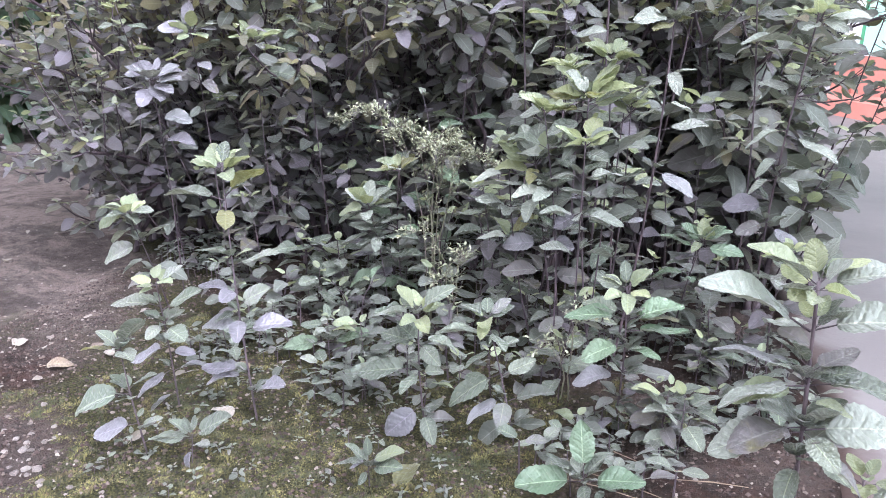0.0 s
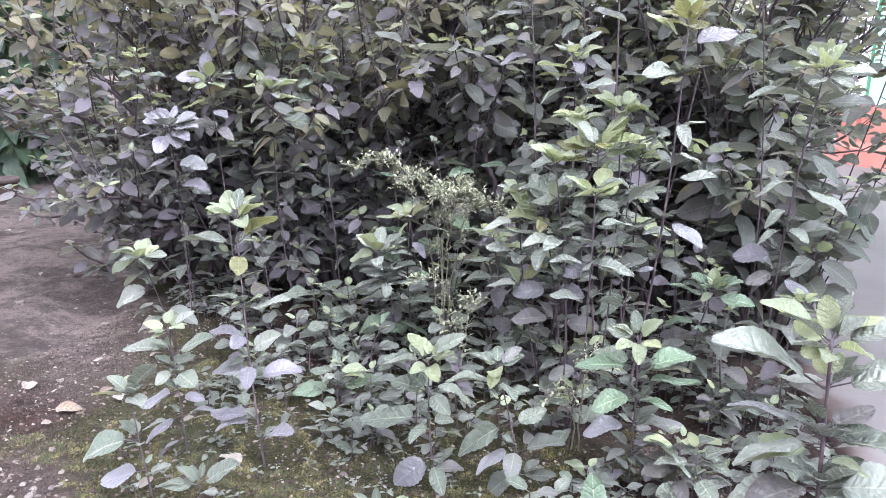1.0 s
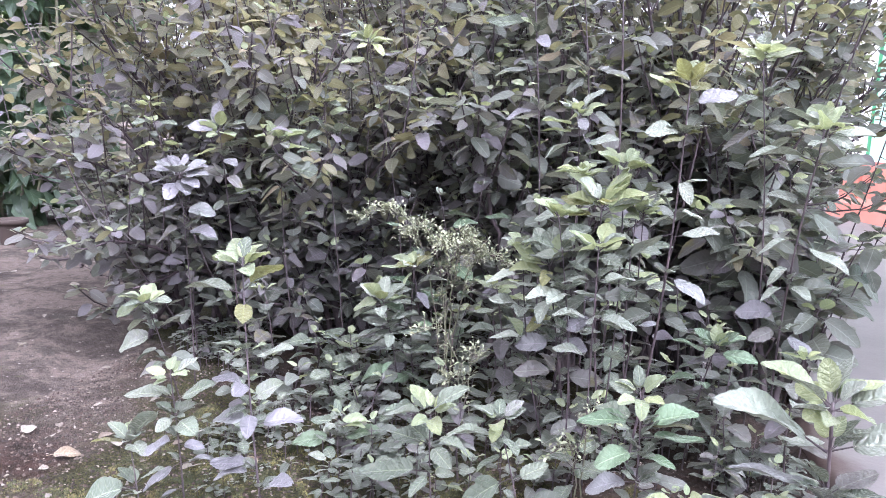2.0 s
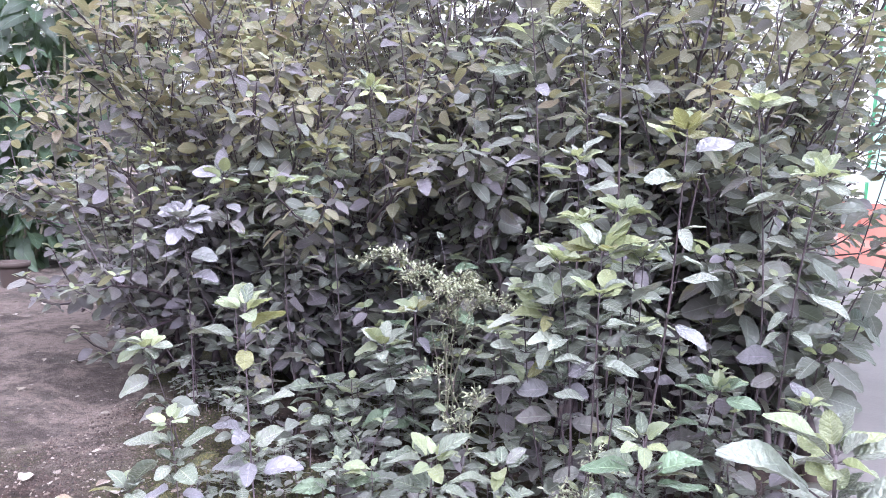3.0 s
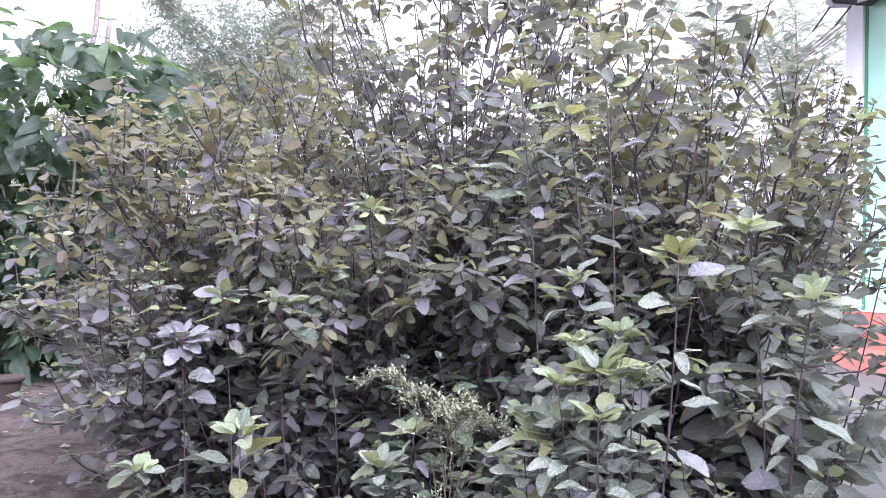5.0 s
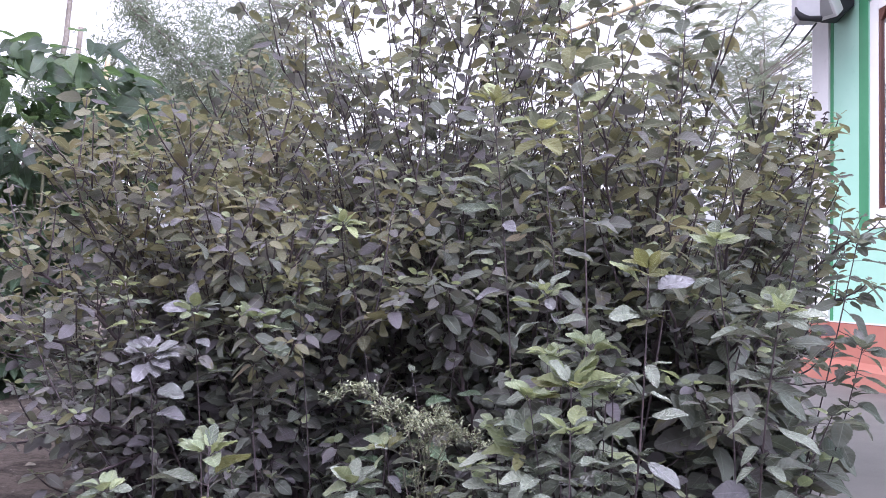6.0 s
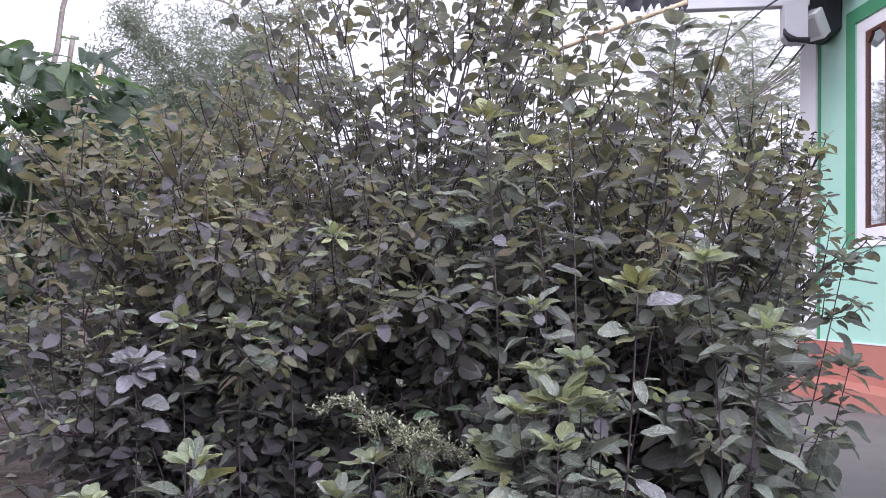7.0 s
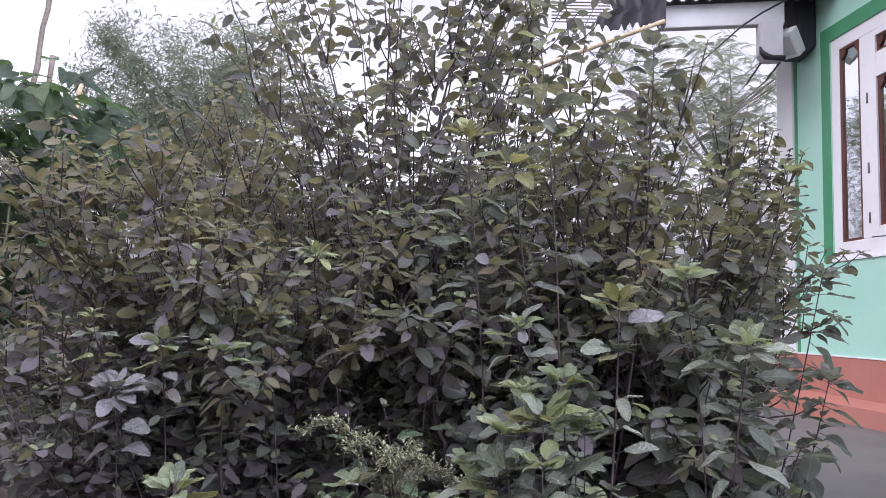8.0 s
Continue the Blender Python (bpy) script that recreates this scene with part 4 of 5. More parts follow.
shrub((-0.36, 1.33), 0.50, 0.30, 0.22, 19, 107, 0.4, "low holy basil bush with grey-green leaves in the bed", leaf=0.044, zmin=0.06, near=220)
shrub((-0.74, 1.30), 0.34, 0.20, 0.16, 11, 110, 0.45, "low holy basil bush with small grey-green leaves by the path", leaf=0.038, zmin=0.04, near=200)



def seed_spike(bush, pts, seed):
    """A dry flower spike of a bush: a thin bowed stalk with rings of small seed cups."""
    rng = random.Random(seed)
    o = bush.matrix_basis.translation
    line = curve3(*(Vector(p) - o for p in pts), 14)
    g = Geo()
    g.tube(line, [0.0013 * (1 - 0.5 * k / 13) for k in range(14)], 4)
    for k in range(4, 14):
        for q in range(4):
            d = Vector((rng.uniform(-1, 1), rng.uniform(-1, 1), rng.uniform(-1, 0.6))).normalized()
            g.tube([line[k], line[k] + d * 0.005, line[k] + d * 0.009], [0.0006, 0.0022, 0.0012], 4)
    part("seed_spike", g.mesh("seed_spike", [STEM]), bush, "dry dark flower spike with seed cups")


seed_spike(WEST, [(-0.60, 1.34, 0.16), (-0.75, 1.26, 0.14), (-0.92, 1.22, 0.205)], 1)
seed_spike(WEST, [(-0.60, 1.30, 0.10), (-0.78, 1.22, 0.10), (-0.86, 1.18, 0.16)], 2)
for k in range(3):
    seed_spike(BACK, [(0.62 + 0.03 * k, 1.80, 0.72), (0.68 + 0.02 * k, 1.76, 0.86), (0.685 + 0.028 * k, 1.75, 1.01 - 0.03 * k)], 3 + k)

# ---- young plants in front, each on its own stem ----
PALE = (LEAF_PALE, LEAF_PURPLE, LEAF_YOUNG)
MIX = (LEAF_GREEN, LEAF_PURPLE, LEAF_YOUNG)
CROWN = (0.040, 0.0, 0.0, 0.0, 0.044, 0.036, 0.030, 0.040, 0.040, 0.038, 0.036)
stalk((-0.165, 0.655), (-0.216, 0.7, 0.304), 1.9, "young basil with one long white-backed leaf and yellow leaves", [
    (0.99, 182, 11, 35, "y"), (0.99, 342, 24, 42, "y"), (1.0, 106, 49, 32, "p"), (1.0, 142, 30, 38, "y"), (0.99, 310, -4, 39, "y"), (0.89, 180, -2, 68, "p"),
    (0.9, 10, 36, 50, "w"), (0.86, 297, -29, 38, "w"), (0.67, 196, 15, 36, "p"), (0.67, 257, -11, 31, "p"), (0.66, 353, 32, 26, "y"), (0.64, 4, 14, 52, "p"),
    (0.54, 193, 11, 38, "v"), (0.55, 272, -5, 30, "v"), (0.49, 1, 27, 41, "p"), (0.45, 292, -28, 36, "v"), (0.46, 181, -28, 32, "p"), (0.41, 173, -12, 50, "v"),
    (0.39, 22, 9, 50, "v"), (0.24, 187, -8, 50, "v"), (0.22, 208, -4, 42, "v"), (0.15, 341, 22, 50, "v")])
stalk((-0.275, 0.659), (-0.278, 0.64, 0.175), 1.6, "young basil plant with broad pale leaves in the moss", [
    (0.98, 181, 10, 29, "y"), (0.98, 22, 33, 33, "p"), (1.0, 115, 27, 25, "y"), (0.96, 256, 5, 21, "y"), (0.83, 191, 1, 52, "p"), (0.8, 13, 23, 47, "p"),
    (0.7, 247, -31, 25, "p"), (0.68, 330, -11, 41, "p"), (0.7, 65, 2, 22, "p"), (0.53, 184, -33, 50, "v"), (0.48, 9, -3, 26, "v"), (0.36, 215, -42, 47, "v"),
    (0.34, 15, 12, 38, "v"), (0.18, 200, -43, 40, "v")])
stalk((-0.251, 0.559), (-0.267, 0.55, 0.147), 1.5, "small pale basil plant with a green top", [
    (0.88, 191, 0, 36, "w"), (0.91, 353, 43, 45, "p"), (0.94, 154, -3, 23, "p"), (0.88, 323, 1, 34, "p"), (0.93, 120, 13, 24, "y"), (0.55, 189, -22, 66, "p"),
    (0.58, 9, 31, 32, "p"), (0.5, 266, 13, 21, "p"), (0.31, 189, -26, 49, "v"), (0.33, 81, 35, 12, "p"), (0.25, 9, 29, 26, "v"), (0.16, 353, 22, 42, "p"),
    (0.06, 194, -30, 48, "p"), (0.04, 304, -21, 26, "v")])
stalk((-0.476, 0.95), (-0.473, 0.86, 0.194), 1.5, "pale green basil plant beside the path", [
    (1.0, 193, -32, 46, "p"), (1.0, 350, 4, 43, "p"), (1.0, 130, 31, 30, "p"), (0.99, 322, -14, 34, "p"), (0.85, 173, -26, 47, "g"), (0.74, 13, 25, 50, "g"),
    (0.71, 186, -30, 67, "p"), (0.58, 196, -35, 44, "p"), (0.52, 3, -20, 54, "g"), (0.43, 242, -14, 23, "p"), (0.38, 183, -20, 54, "g")])
stalk((0.051, 0.659), (0.037, 0.66, 0.164), 1.7, "young basil plant with a bright top rosette", [
    (0.99, 190, -3, 46, "p"), (1.0, 348, 42, 46, "p"), (1.0, 114, 36, 27, "p"), (0.98, 243, -7, 23, "y"), (1.0, 29, 35, 25, "y"), (0.97, 297, -2, 34, "y"),
    (0.78, 166, -1, 42, "p"), (0.78, 311, -10, 40, "p"), (0.83, 15, -20, 41, "p"), (0.61, 189, -12, 68, "p"), (0.58, 250, -17, 33, "p"), (0.57, 45, -13, 29, "p"),
    (0.35, 194, -49, 50, "v"), (0.31, 301, -30, 40, "p"), (0.24, 37, -12, 34, "g")])
stalk((0.15, 0.686), (0.108, 0.7, 0.149), 1.6, "low young basil plant with grey-green leaves", [
    (1.0, 160, 17, 31, "p"), (1.0, 25, 37, 30, "p"), (0.98, 268, -10, 31, "y"), (1.0, 99, 33, 24, "p"), (0.89, 191, -3, 54, "p"), (0.91, 303, -15, 37, "p"),
    (0.77, 218, -22, 35, "p"), (0.78, 3, 25, 25, "p"), (0.6, 191, -38, 64, "p"), (0.57, 16, 22, 38, "p"), (0.43, 210, -32, 47, "v"), (0.42, 270, -31, 35, "p"),
    (0.39, 12, 11, 48, "g"), (0.25, 198, -42, 43, "g"), (0.21, 347, 10, 37, "g")])
stalk((0.26, 0.741), (0.261, 0.72, 0.195), 1.9, "young basil plant with fresh green leaves", [
    (0.99, 172, 25, 26, "p"), (1.0, 36, 46, 25, "p"), (1.0, 101, 42, 28, "p"), (0.97, 225, -5, 28, "p"), (0.97, 314, 9, 28, "p"), (0.98, 274, -19, 32, "y"),
    (0.81, 189, 1, 58, "f"), (0.83, 155, 0, 47, "p"), (0.8, 20, 11, 58, "f"), (0.81, 22, -3, 54, "g"), (0.74, 354, 1, 58, "f"), (0.66, 207, -18, 46, "f"),
    (0.61, 328, 9, 38, "f"), (0.47, 190, -16, 50, "v"), (0.45, 332, -23, 68, "p"), (0.48, 22, -15, 54, "g"), (0.3, 202, -21, 26, "g"), (0.27, 338, -15, 28, "g"),
    (0.18, 228, -18, 29, "v")])
stalk((0.337, 0.97), (0.355, 0.88, 0.213), 1.8, "broad-leaved fresh green basil plant", [
    (0.94, 188, 13, 46, "f"), (0.94, 354, -4, 46, "f"), (0.99, 85, 67, 26, "p"), (0.99, 241, -15, 24, "y"), (0.98, 317, 54, 25, "p"), (0.76, 173, -16, 43, "f"),
    (0.73, 274, -8, 20, "f"), (0.68, 356, -48, 47, "g"), (0.61, 169, -29, 54, "g"), (0.5, 309, -38, 33, "g")])
stalk((0.175, 0.935), (0.139, 0.845, 0.308), 2.0, "bright-topped basil plant with pale crinkled leaves", [
    (0.99, 182, 22, 46, "s"), (1.0, 20, 51, 46, "s"), (0.99, 198, 12, 33, "y"), (0.98, 265, -22, 32, "w"), (1.0, 331, 37, 26, "y"), (1.0, 135, 51, 45, "s"),
    (1.0, 89, 53, 46, "s"), (0.96, 191, 6, 44, "s"), (0.89, 188, 1, 68, "s"), (0.91, 15, 12, 39, "s"), (0.86, 249, -35, 39, "s"), (0.84, 325, -18, 37, "s"),
    (0.78, 191, -38, 38, "w"), (0.75, 2, -9, 41, "v"), (0.64, 174, -15, 50, "v"), (0.66, 330, -11, 41, "v"), (0.51, 194, -9, 52, "g"), (0.48, 22, -12, 53, "g")])
stalk((0.229, 0.9), (0.201, 0.81, 0.393), 2.2, "bright-topped taller basil plant with pale crinkled leaves", [
    (1.0, 166, 38, 46, "s"), (1.0, 26, 49, 46, "s"), (0.99, 29, 45, 46, "s"), (1.0, 138, 34, 36, "s"), (0.99, 293, 16, 34, "w"), (1.0, 335, 54, 41, "y"),
    (0.98, 1, 14, 41, "s"), (0.99, 161, 2, 46, "w"), (0.96, 183, -4, 46, "w"), (0.93, 195, -23, 43, "s"), (0.96, 21, 26, 46, "s"), (0.88, 224, -36, 35, "s"),
    (0.83, 321, -13, 32, "s"), (0.82, 164, -27, 40, "s"), (0.77, 21, 33, 54, "g"), (0.76, 169, -19, 53, "s"), (0.7, 193, -35, 54, "s"), (0.68, 14, 9, 43, "g"),
    (0.63, 217, -28, 38, "v"), (0.62, 343, -25, 39, "g")])
stalk((0.251, 0.88), (0.288, 0.79, 0.536), 2.4, "tall slender basil plant with a yellow-green top", [
    (1.0, 175, 21, 27, "w"), (1.0, 346, 37, 26, "w"), (0.99, 266, -8, 30, "w"), (1.0, 86, 45, 28, "y"), (0.96, 170, 31, 46, "y"), (0.95, 0, 17, 46, "v"),
    (0.9, 210, -4, 41, "s"), (0.89, 327, 15, 19, "w"), (0.89, 239, -17, 37, "w"), (0.8, 296, -45, 32, "s"), (0.78, 338, 21, 28, "s"), (0.77, 154, -20, 25, "s"),
    (0.73, 349, -22, 29, "s"), (0.72, 156, -35, 30, "s"), (0.68, 152, -36, 53, "g"), (0.67, 12, 2, 47, "s"), (0.58, 332, -27, 48, "v"), (0.58, 165, -30, 44, "g"),
    (0.49, 180, -23, 50, "g"), (0.48, 341, -24, 33, "g")])
stalk((0.448, 0.965), (0.45, 0.875, 0.494), 2.6, "tall basil plant with dark stem and broad leaves", [
    (0.99, 189, 25, 46, "s"), (0.99, 29, 51, 33, "y"), (0.98, 350, 4, 46, "s"), (0.99, 96, 41, 26, "s"), (0.97, 245, -16, 35, "s"), (0.98, 319, -19, 32, "s"),
    (0.92, 194, 6, 68, "s"), (0.91, 8, -1, 54, "g"), (0.9, 209, 25, 23, "y"), (0.9, 24, 9, 15, "y"), (0.82, 172, 1, 39, "s"), (0.82, 17, 5, 34, "s"),
    (0.8, 15, -45, 54, "g"), (0.72, 190, -24, 46, "s"), (0.71, 337, -31, 60, "s"), (0.65, 202, -40, 35, "s"), (0.6, 314, -31, 32, "s"), (0.59, 213, -21, 39, "s"),
    (0.58, 7, 3, 54, "g"), (0.52, 173, -14, 50, "v"), (0.47, 196, -29, 38, "g"), (0.46, 329, -32, 46, "v")])
stalk((0.359, 0.345), (0.345, 0.335, 0.338), 2.6, "close young basil plant with large pale serrated leaves", [
    (1.0, 165, 22, 34, "s"), (1.0, 60, 40, 27, "s"), (0.99, 5, 17, 38, "s"), (1.0, 95, 45, 22, "s"), (0.99, 300, 5, 24, "y"), (0.99, 225, -3, 20, "y"),
    (0.92, 190, 20, 58, "s"), (0.92, 350, 14, 42, "s"), (0.92, 108, -22, 41, "s"), (0.93, 54, 37, 16, "y"), (0.93, 116, 30, 13, "y"),
    (0.85, 172, -2, 43, "v"), (0.84, 23, 16, 27, "g"), (0.82, 346, 4, 43, "p"), (0.82, 196, -14, 44, "s"), (0.81, 178, -18, 34, "y"), (0.79, 331, -5, 21, "y"),
    (0.73, 192, -16, 46, "s"), (0.74, 205, -12, 40, "g"), (0.73, 300, -23, 26, "p"), (0.73, 0, 5, 45, "s"), (0.69, 339, -21, 32, "g"), (0.67, 240, -40, 28, "p")])
stalk((0.234, 0.577), (0.231, 0.575, 0.045), 1.2, "large seedling with five rounded pale leaves", [
    (0.83, 189, -11, 58, "f"), (0.83, 0, 3, 51, "f"), (0.94, 110, 63, 46, "f"), (0.9, 164, 13, 36, "p"), (0.9, 26, 45, 32, "p"), (0.8, 275, -6, 30, "p")])
stalk((-0.132, 0.81), (-0.142, 0.83, 0.063), 1.2, "small basil seedling with rounded grey-green leaves", [
    (0.96, 183, -10, 35, "p"), (1.0, 344, 12, 39, "p"), (1.0, 115, 37, 28, "p"), (0.91, 245, -4, 22, "p"), (0.66, 191, -12, 58, "f"), (0.66, 359, 13, 56, "f"),
    (0.48, 213, -18, 19, "f"), (0.45, 340, 24, 32, "f")])
stalk((-0.187, 0.544), (-0.19, 0.555, 0.036), 1.0, "tiny basil seedling with four pale leaves", [
    (0.89, 189, -9, 38, "p"), (0.94, 6, 29, 45, "p"), (0.97, 97, 56, 18, "p"), (0.65, 255, -64, 23, "v"), (0.72, 337, 14, 26, "p")])
stalk((0.014, 0.556), (0.013, 0.555, 0.036), 1.0, "tiny basil seedling with pale rounded leaves", [
    (1.0, 203, -18, 18, "v"), (1.0, 353, 28, 37, "p"), (1.0, 114, 57, 20, "p"), (0.72, 245, -45, 16, "p"), (0.76, 340, 19, 37, "p"), (0.87, 187, 0, 30, "p")])
stalk((-0.086, 1.05), (-0.075, 0.96, 0.265), 1.7, "pale basil plant with a white round leaf beside the wispy weed", [
    (1.0, 193, -7, 43, "s"), (1.0, 338, 28, 35, "w"), (1.0, 120, 37, 29, "s"), (0.98, 248, -34, 26, "s"), (0.9, 355, 10, 48, "s"), (0.86, 353, -42, 33, "v"),
    (0.66, 168, 19, 51, "f"), (0.64, 183, 8, 68, "s"), (0.62, 182, -3, 68, "s"), (0.58, 190, -11, 58, "s"), (0.64, 20, -10, 30, "f"), (0.48, 179, -13, 68, "s"),
    (0.48, 261, 14, 21, "s"), (0.36, 177, -24, 50, "v"), (0.36, 5, -7, 50, "s"), (0.3, 224, -19, 31, "f")])
stalk((-0.428, 1.065), (-0.413, 0.975, 0.458), 1.7, "basil stalk with an upright white-purple leaf", [
    (1.0, 127, 56, 45, "v"), (1.0, 179, 13, 35, "p"), (1.0, 354, 11, 43, "p"), (0.99, 250, -14, 22, "y"), (0.99, 329, -8, 39, "p"), (0.94, 180, -24, 46, "p"),
    (0.93, 347, 15, 49, "p"), (0.9, 327, -12, 38, "v"), (0.84, 339, -24, 36, "g"), (0.83, 169, 7, 51, "g"), (0.76, 5, 14, 51, "g"), (0.75, 213, -43, 25, "g")])
stalk((-0.499, 1.025), (-0.461, 0.935, 0.387), 1.7, "basil stalk with a large purple-grey top rosette", [
    (1.0, 191, -25, 46, "v"), (1.0, 177, 4, 43, "v"), (1.0, 144, 32, 40, "v"), (1.0, 88, 51, 32, "v"), (1.0, 17, 27, 39, "v"), (0.99, 353, 2, 46, "v"),
    (0.98, 314, -29, 46, "v"), (0.98, 269, -43, 41, "v"), (0.99, 335, -19, 46, "v"), (0.88, 179, -31, 50, "v"), (0.86, 356, -9, 50, "v"), (0.78, 186, -31, 54, "g"),
    (0.76, 351, -2, 50, "v")])
stalk((-0.319, 1.09), (-0.318, 1.0, 0.447), 1.5, "basil stalk with a yellowish pale top", [
    (1.0, 195, 7, 36, "p"), (1.0, 352, 14, 39, "y"), (1.0, 136, 16, 30, "y"), (0.99, 315, -15, 29, "p"), (0.95, 190, -18, 29, "p"), (0.96, 349, 8, 46, "p"),
    (0.9, 1, -10, 58, "p"), (0.9, 214, -38, 26, "g"), (0.83, 358, -20, 33, "g")])
stalk((-0.245, 1.12), (-0.257, 1.03, 0.508), 1.5, "slender basil stalk with small yellow-green top leaves", [
    (1.0, 180, 2, 46, "w"), (1.0, 85, 67, 26, "w"), (1.0, 345, -11, 29, "p"), (0.95, 176, -15, 43, "p"), (0.96, 5, 16, 31, "p"), (0.91, 198, -23, 29, "p"),
    (0.9, 350, 12, 51, "p"), (0.85, 188, -7, 45, "p"), (0.84, 2, -27, 22, "g")])
stalk((0.14, 1.08), (0.155, 0.99, 0.505), 1.7, "pale basil plant with crinkled top and drooping purple leaf", [
    (1.0, 176, 20, 29, "s"), (1.0, 21, 47, 41, "s"), (0.99, 294, -41, 29, "v"), (1.0, 139, 47, 22, "s"), (0.99, 235, -15, 25, "y"), (0.96, 185, 6, 46, "s"),
    (0.95, 346, -57, 30, "v"), (0.94, 172, 4, 46, "s"), (0.92, 194, -25, 46, "s"), (0.91, 349, 5, 49, "s"), (0.88, 198, -40, 26, "g"), (0.86, 352, -4, 34, "g")])
stalk((0.415, 0.995), (0.377, 0.905, 0.578), 2.0, "tall basil stalk with a pale top and long side leaves", [
    (1.0, 80, 52, 33, "p"), (0.99, 172, 19, 30, "y"), (0.99, 351, 16, 37, "p"), (0.99, 138, 53, 24, "y"), (0.92, 3, 36, 30, "v"), (0.92, 197, -25, 32, "p"),
    (0.91, 340, -10, 17, "p"), (0.85, 173, -32, 30, "v"), (0.85, 349, -6, 30, "g"), (0.79, 185, -30, 22, "g"), (0.79, 340, -29, 33, "g")])
stalk((0.101, 1.09), (0.065, 1.0, 0.799), 2.2, "upright basil stalk with a yellow-green top and pale side shoots", [
    (1.0, 176, 25, 29, "w"), (1.0, 349, 27, 25, "w"), (0.99, 13, 11, 45, "w"), (1.0, 117, 53, 37, "y"), (0.95, 196, -12, 36, "p"), (0.95, 0, 9, 42, "y"),
    (0.92, 175, 5, 54, "g"), (0.88, 348, -22, 50, "g"), (0.85, 183, 27, 42, "y"), (0.84, 357, 41, 54, "p"), (0.83, 181, 8, 68, "p"), (0.79, 180, -3, 63, "p"),
    (0.77, 309, -32, 31, "v"), (0.78, 213, 31, 24, "y"), (0.71, 185, -9, 54, "g"), (0.7, 1, 7, 54, "g"), (0.64, 182, -25, 45, "v"), (0.63, 342, -41, 44, "g")])
stalk((0.172, 1.11), (0.138, 1.02, 0.752), 2.0, "upright basil stalk with a broad yellow-green top", [
    (1.0, 176, 4, 46, "w"), (1.0, 22, 28, 46, "g"), (0.99, 210, -41, 46, "w"), (0.99, 310, -35, 46, "w"), (1.0, 113, 50, 34, "y"), (0.97, 8, 11, 46, "w"),
    (0.94, 351, -34, 38, "w"), (0.93, 184, -11, 34, "g"), (0.88, 200, -22, 31, "v"), (0.82, 8, -1, 50, "v"), (0.81, 176, -17, 43, "g"), (0.76, 351, -17, 54, "g"),
    (0.75, 204, -50, 38, "g"), (0.68, 10, -35, 39, "g")])
stalk((0.207, 1.14), (0.174, 1.05, 0.968), 2.7, "tall basil stalk with a thick purple stem", [
    (1.0, 175, 21, 33, "y"), (1.0, 346, 9, 37, "y"), (1.0, 271, -43, 41, "y"), (0.93, 192, 28, 39, "w"), (0.92, 336, 28, 21, "y"), (0.93, 262, -53, 50, "w"),
    (0.88, 350, 12, 54, "g"), (0.88, 185, 9, 54, "g"), (0.87, 290, -53, 35, "g"), (0.83, 4, 16, 42, "y"), (0.82, 181, -9, 45, "g"), (0.77, 349, 28, 41, "g"),
    (0.77, 170, -5, 54, "g"), (0.73, 353, 15, 46, "v"), (0.69, 188, -8, 37, "v"), (0.64, 351, -21, 47, "g"), (0.63, 187, -23, 45, "g")])
stalk((0.253, 1.17), (0.355, 1.08, 0.955), 2.8, "tall leaning basil stalk with a dark forked stem", [
    (1.0, 167, 10, 44, "g"), (1.0, 5, 1, 46, "g"), (1.0, 29, 53, 34, "y"), (0.99, 249, -56, 38, "g"), (0.97, 10, 9, 46, "g"), (0.96, 173, 10, 41, "g"),
    (0.95, 11, 14, 46, "g"), (0.92, 345, -1, 40, "g"), (0.91, 168, 23, 53, "g"), (0.87, 181, 23, 54, "g"), (0.85, 8, -29, 29, "g"), (0.82, 182, -7, 54, "g"),
    (0.82, 328, -53, 32, "g"), (0.74, 182, 13, 50, "v"), (0.73, 347, -19, 35, "g"), (0.72, 179, -17, 54, "g"), (0.65, 186, 2, 54, "g"), (0.65, 20, -51, 22, "g")])
stalk((-0.151, 1.19), (-0.21, 1.1, 0.617), 1.7, "basil stalk with a pale top before the tall bush", [
    (0.99, 175, 12, 46, "p"), (0.99, 357, 9, 36, "p"), (1.0, 125, 47, 36, "y"), (0.99, 248, -30, 25, "p"), (0.99, 326, -25, 40, "p"), (0.95, 186, -14, 46, "p"),
    (0.95, 3, 5, 46, "v"), (0.89, 189, -16, 38, "g"), (0.88, 353, -14, 54, "g"), (0.81, 190, -57, 29, "g")])
stalk((0.534, 1.31), (0.644, 1.22, 0.605), 2.2, "outward-leaning basil stalk over the yard with large dark leaves", [
    (0.99, 358, 17, 32, "g"), (1.0, 190, 16, 30, "g"), (0.99, 283, -39, 27, "g"), (1.0, 76, 60, 21, "y"), (0.97, 13, 7, 45, "g"), (0.95, 353, -12, 46, "g"),
    (0.95, 203, -22, 28, "g"), (0.91, 347, -39, 54, "g"), (0.91, 184, -21, 42, "g"), (0.85, 8, -24, 54, "g"), (0.84, 182, -26, 48, "g"), (0.82, 326, -53, 54, "g"),
    (0.76, 10, -40, 54, "g"), (0.74, 186, -40, 48, "g")])
stalk((0.526, 1.26), (0.636, 1.17, 0.435), 2.0, "low basil stalk drooping over the yard edge with dark leaves", [
    (0.99, 6, -18, 46, "g"), (1.0, 191, 21, 27, "g"), (0.98, 338, -39, 34, "g"), (0.96, 197, 0, 36, "g"), (0.91, 349, -36, 54, "g"), (0.9, 175, -30, 32, "g"),
    (0.86, 319, -19, 32, "g"), (0.81, 344, -35, 49, "g"), (0.78, 181, -30, 29, "g"), (0.76, 14, -41, 54, "g"), (0.75, 235, -60, 49, "g"), (0.66, 335, -70, 40, "g")])
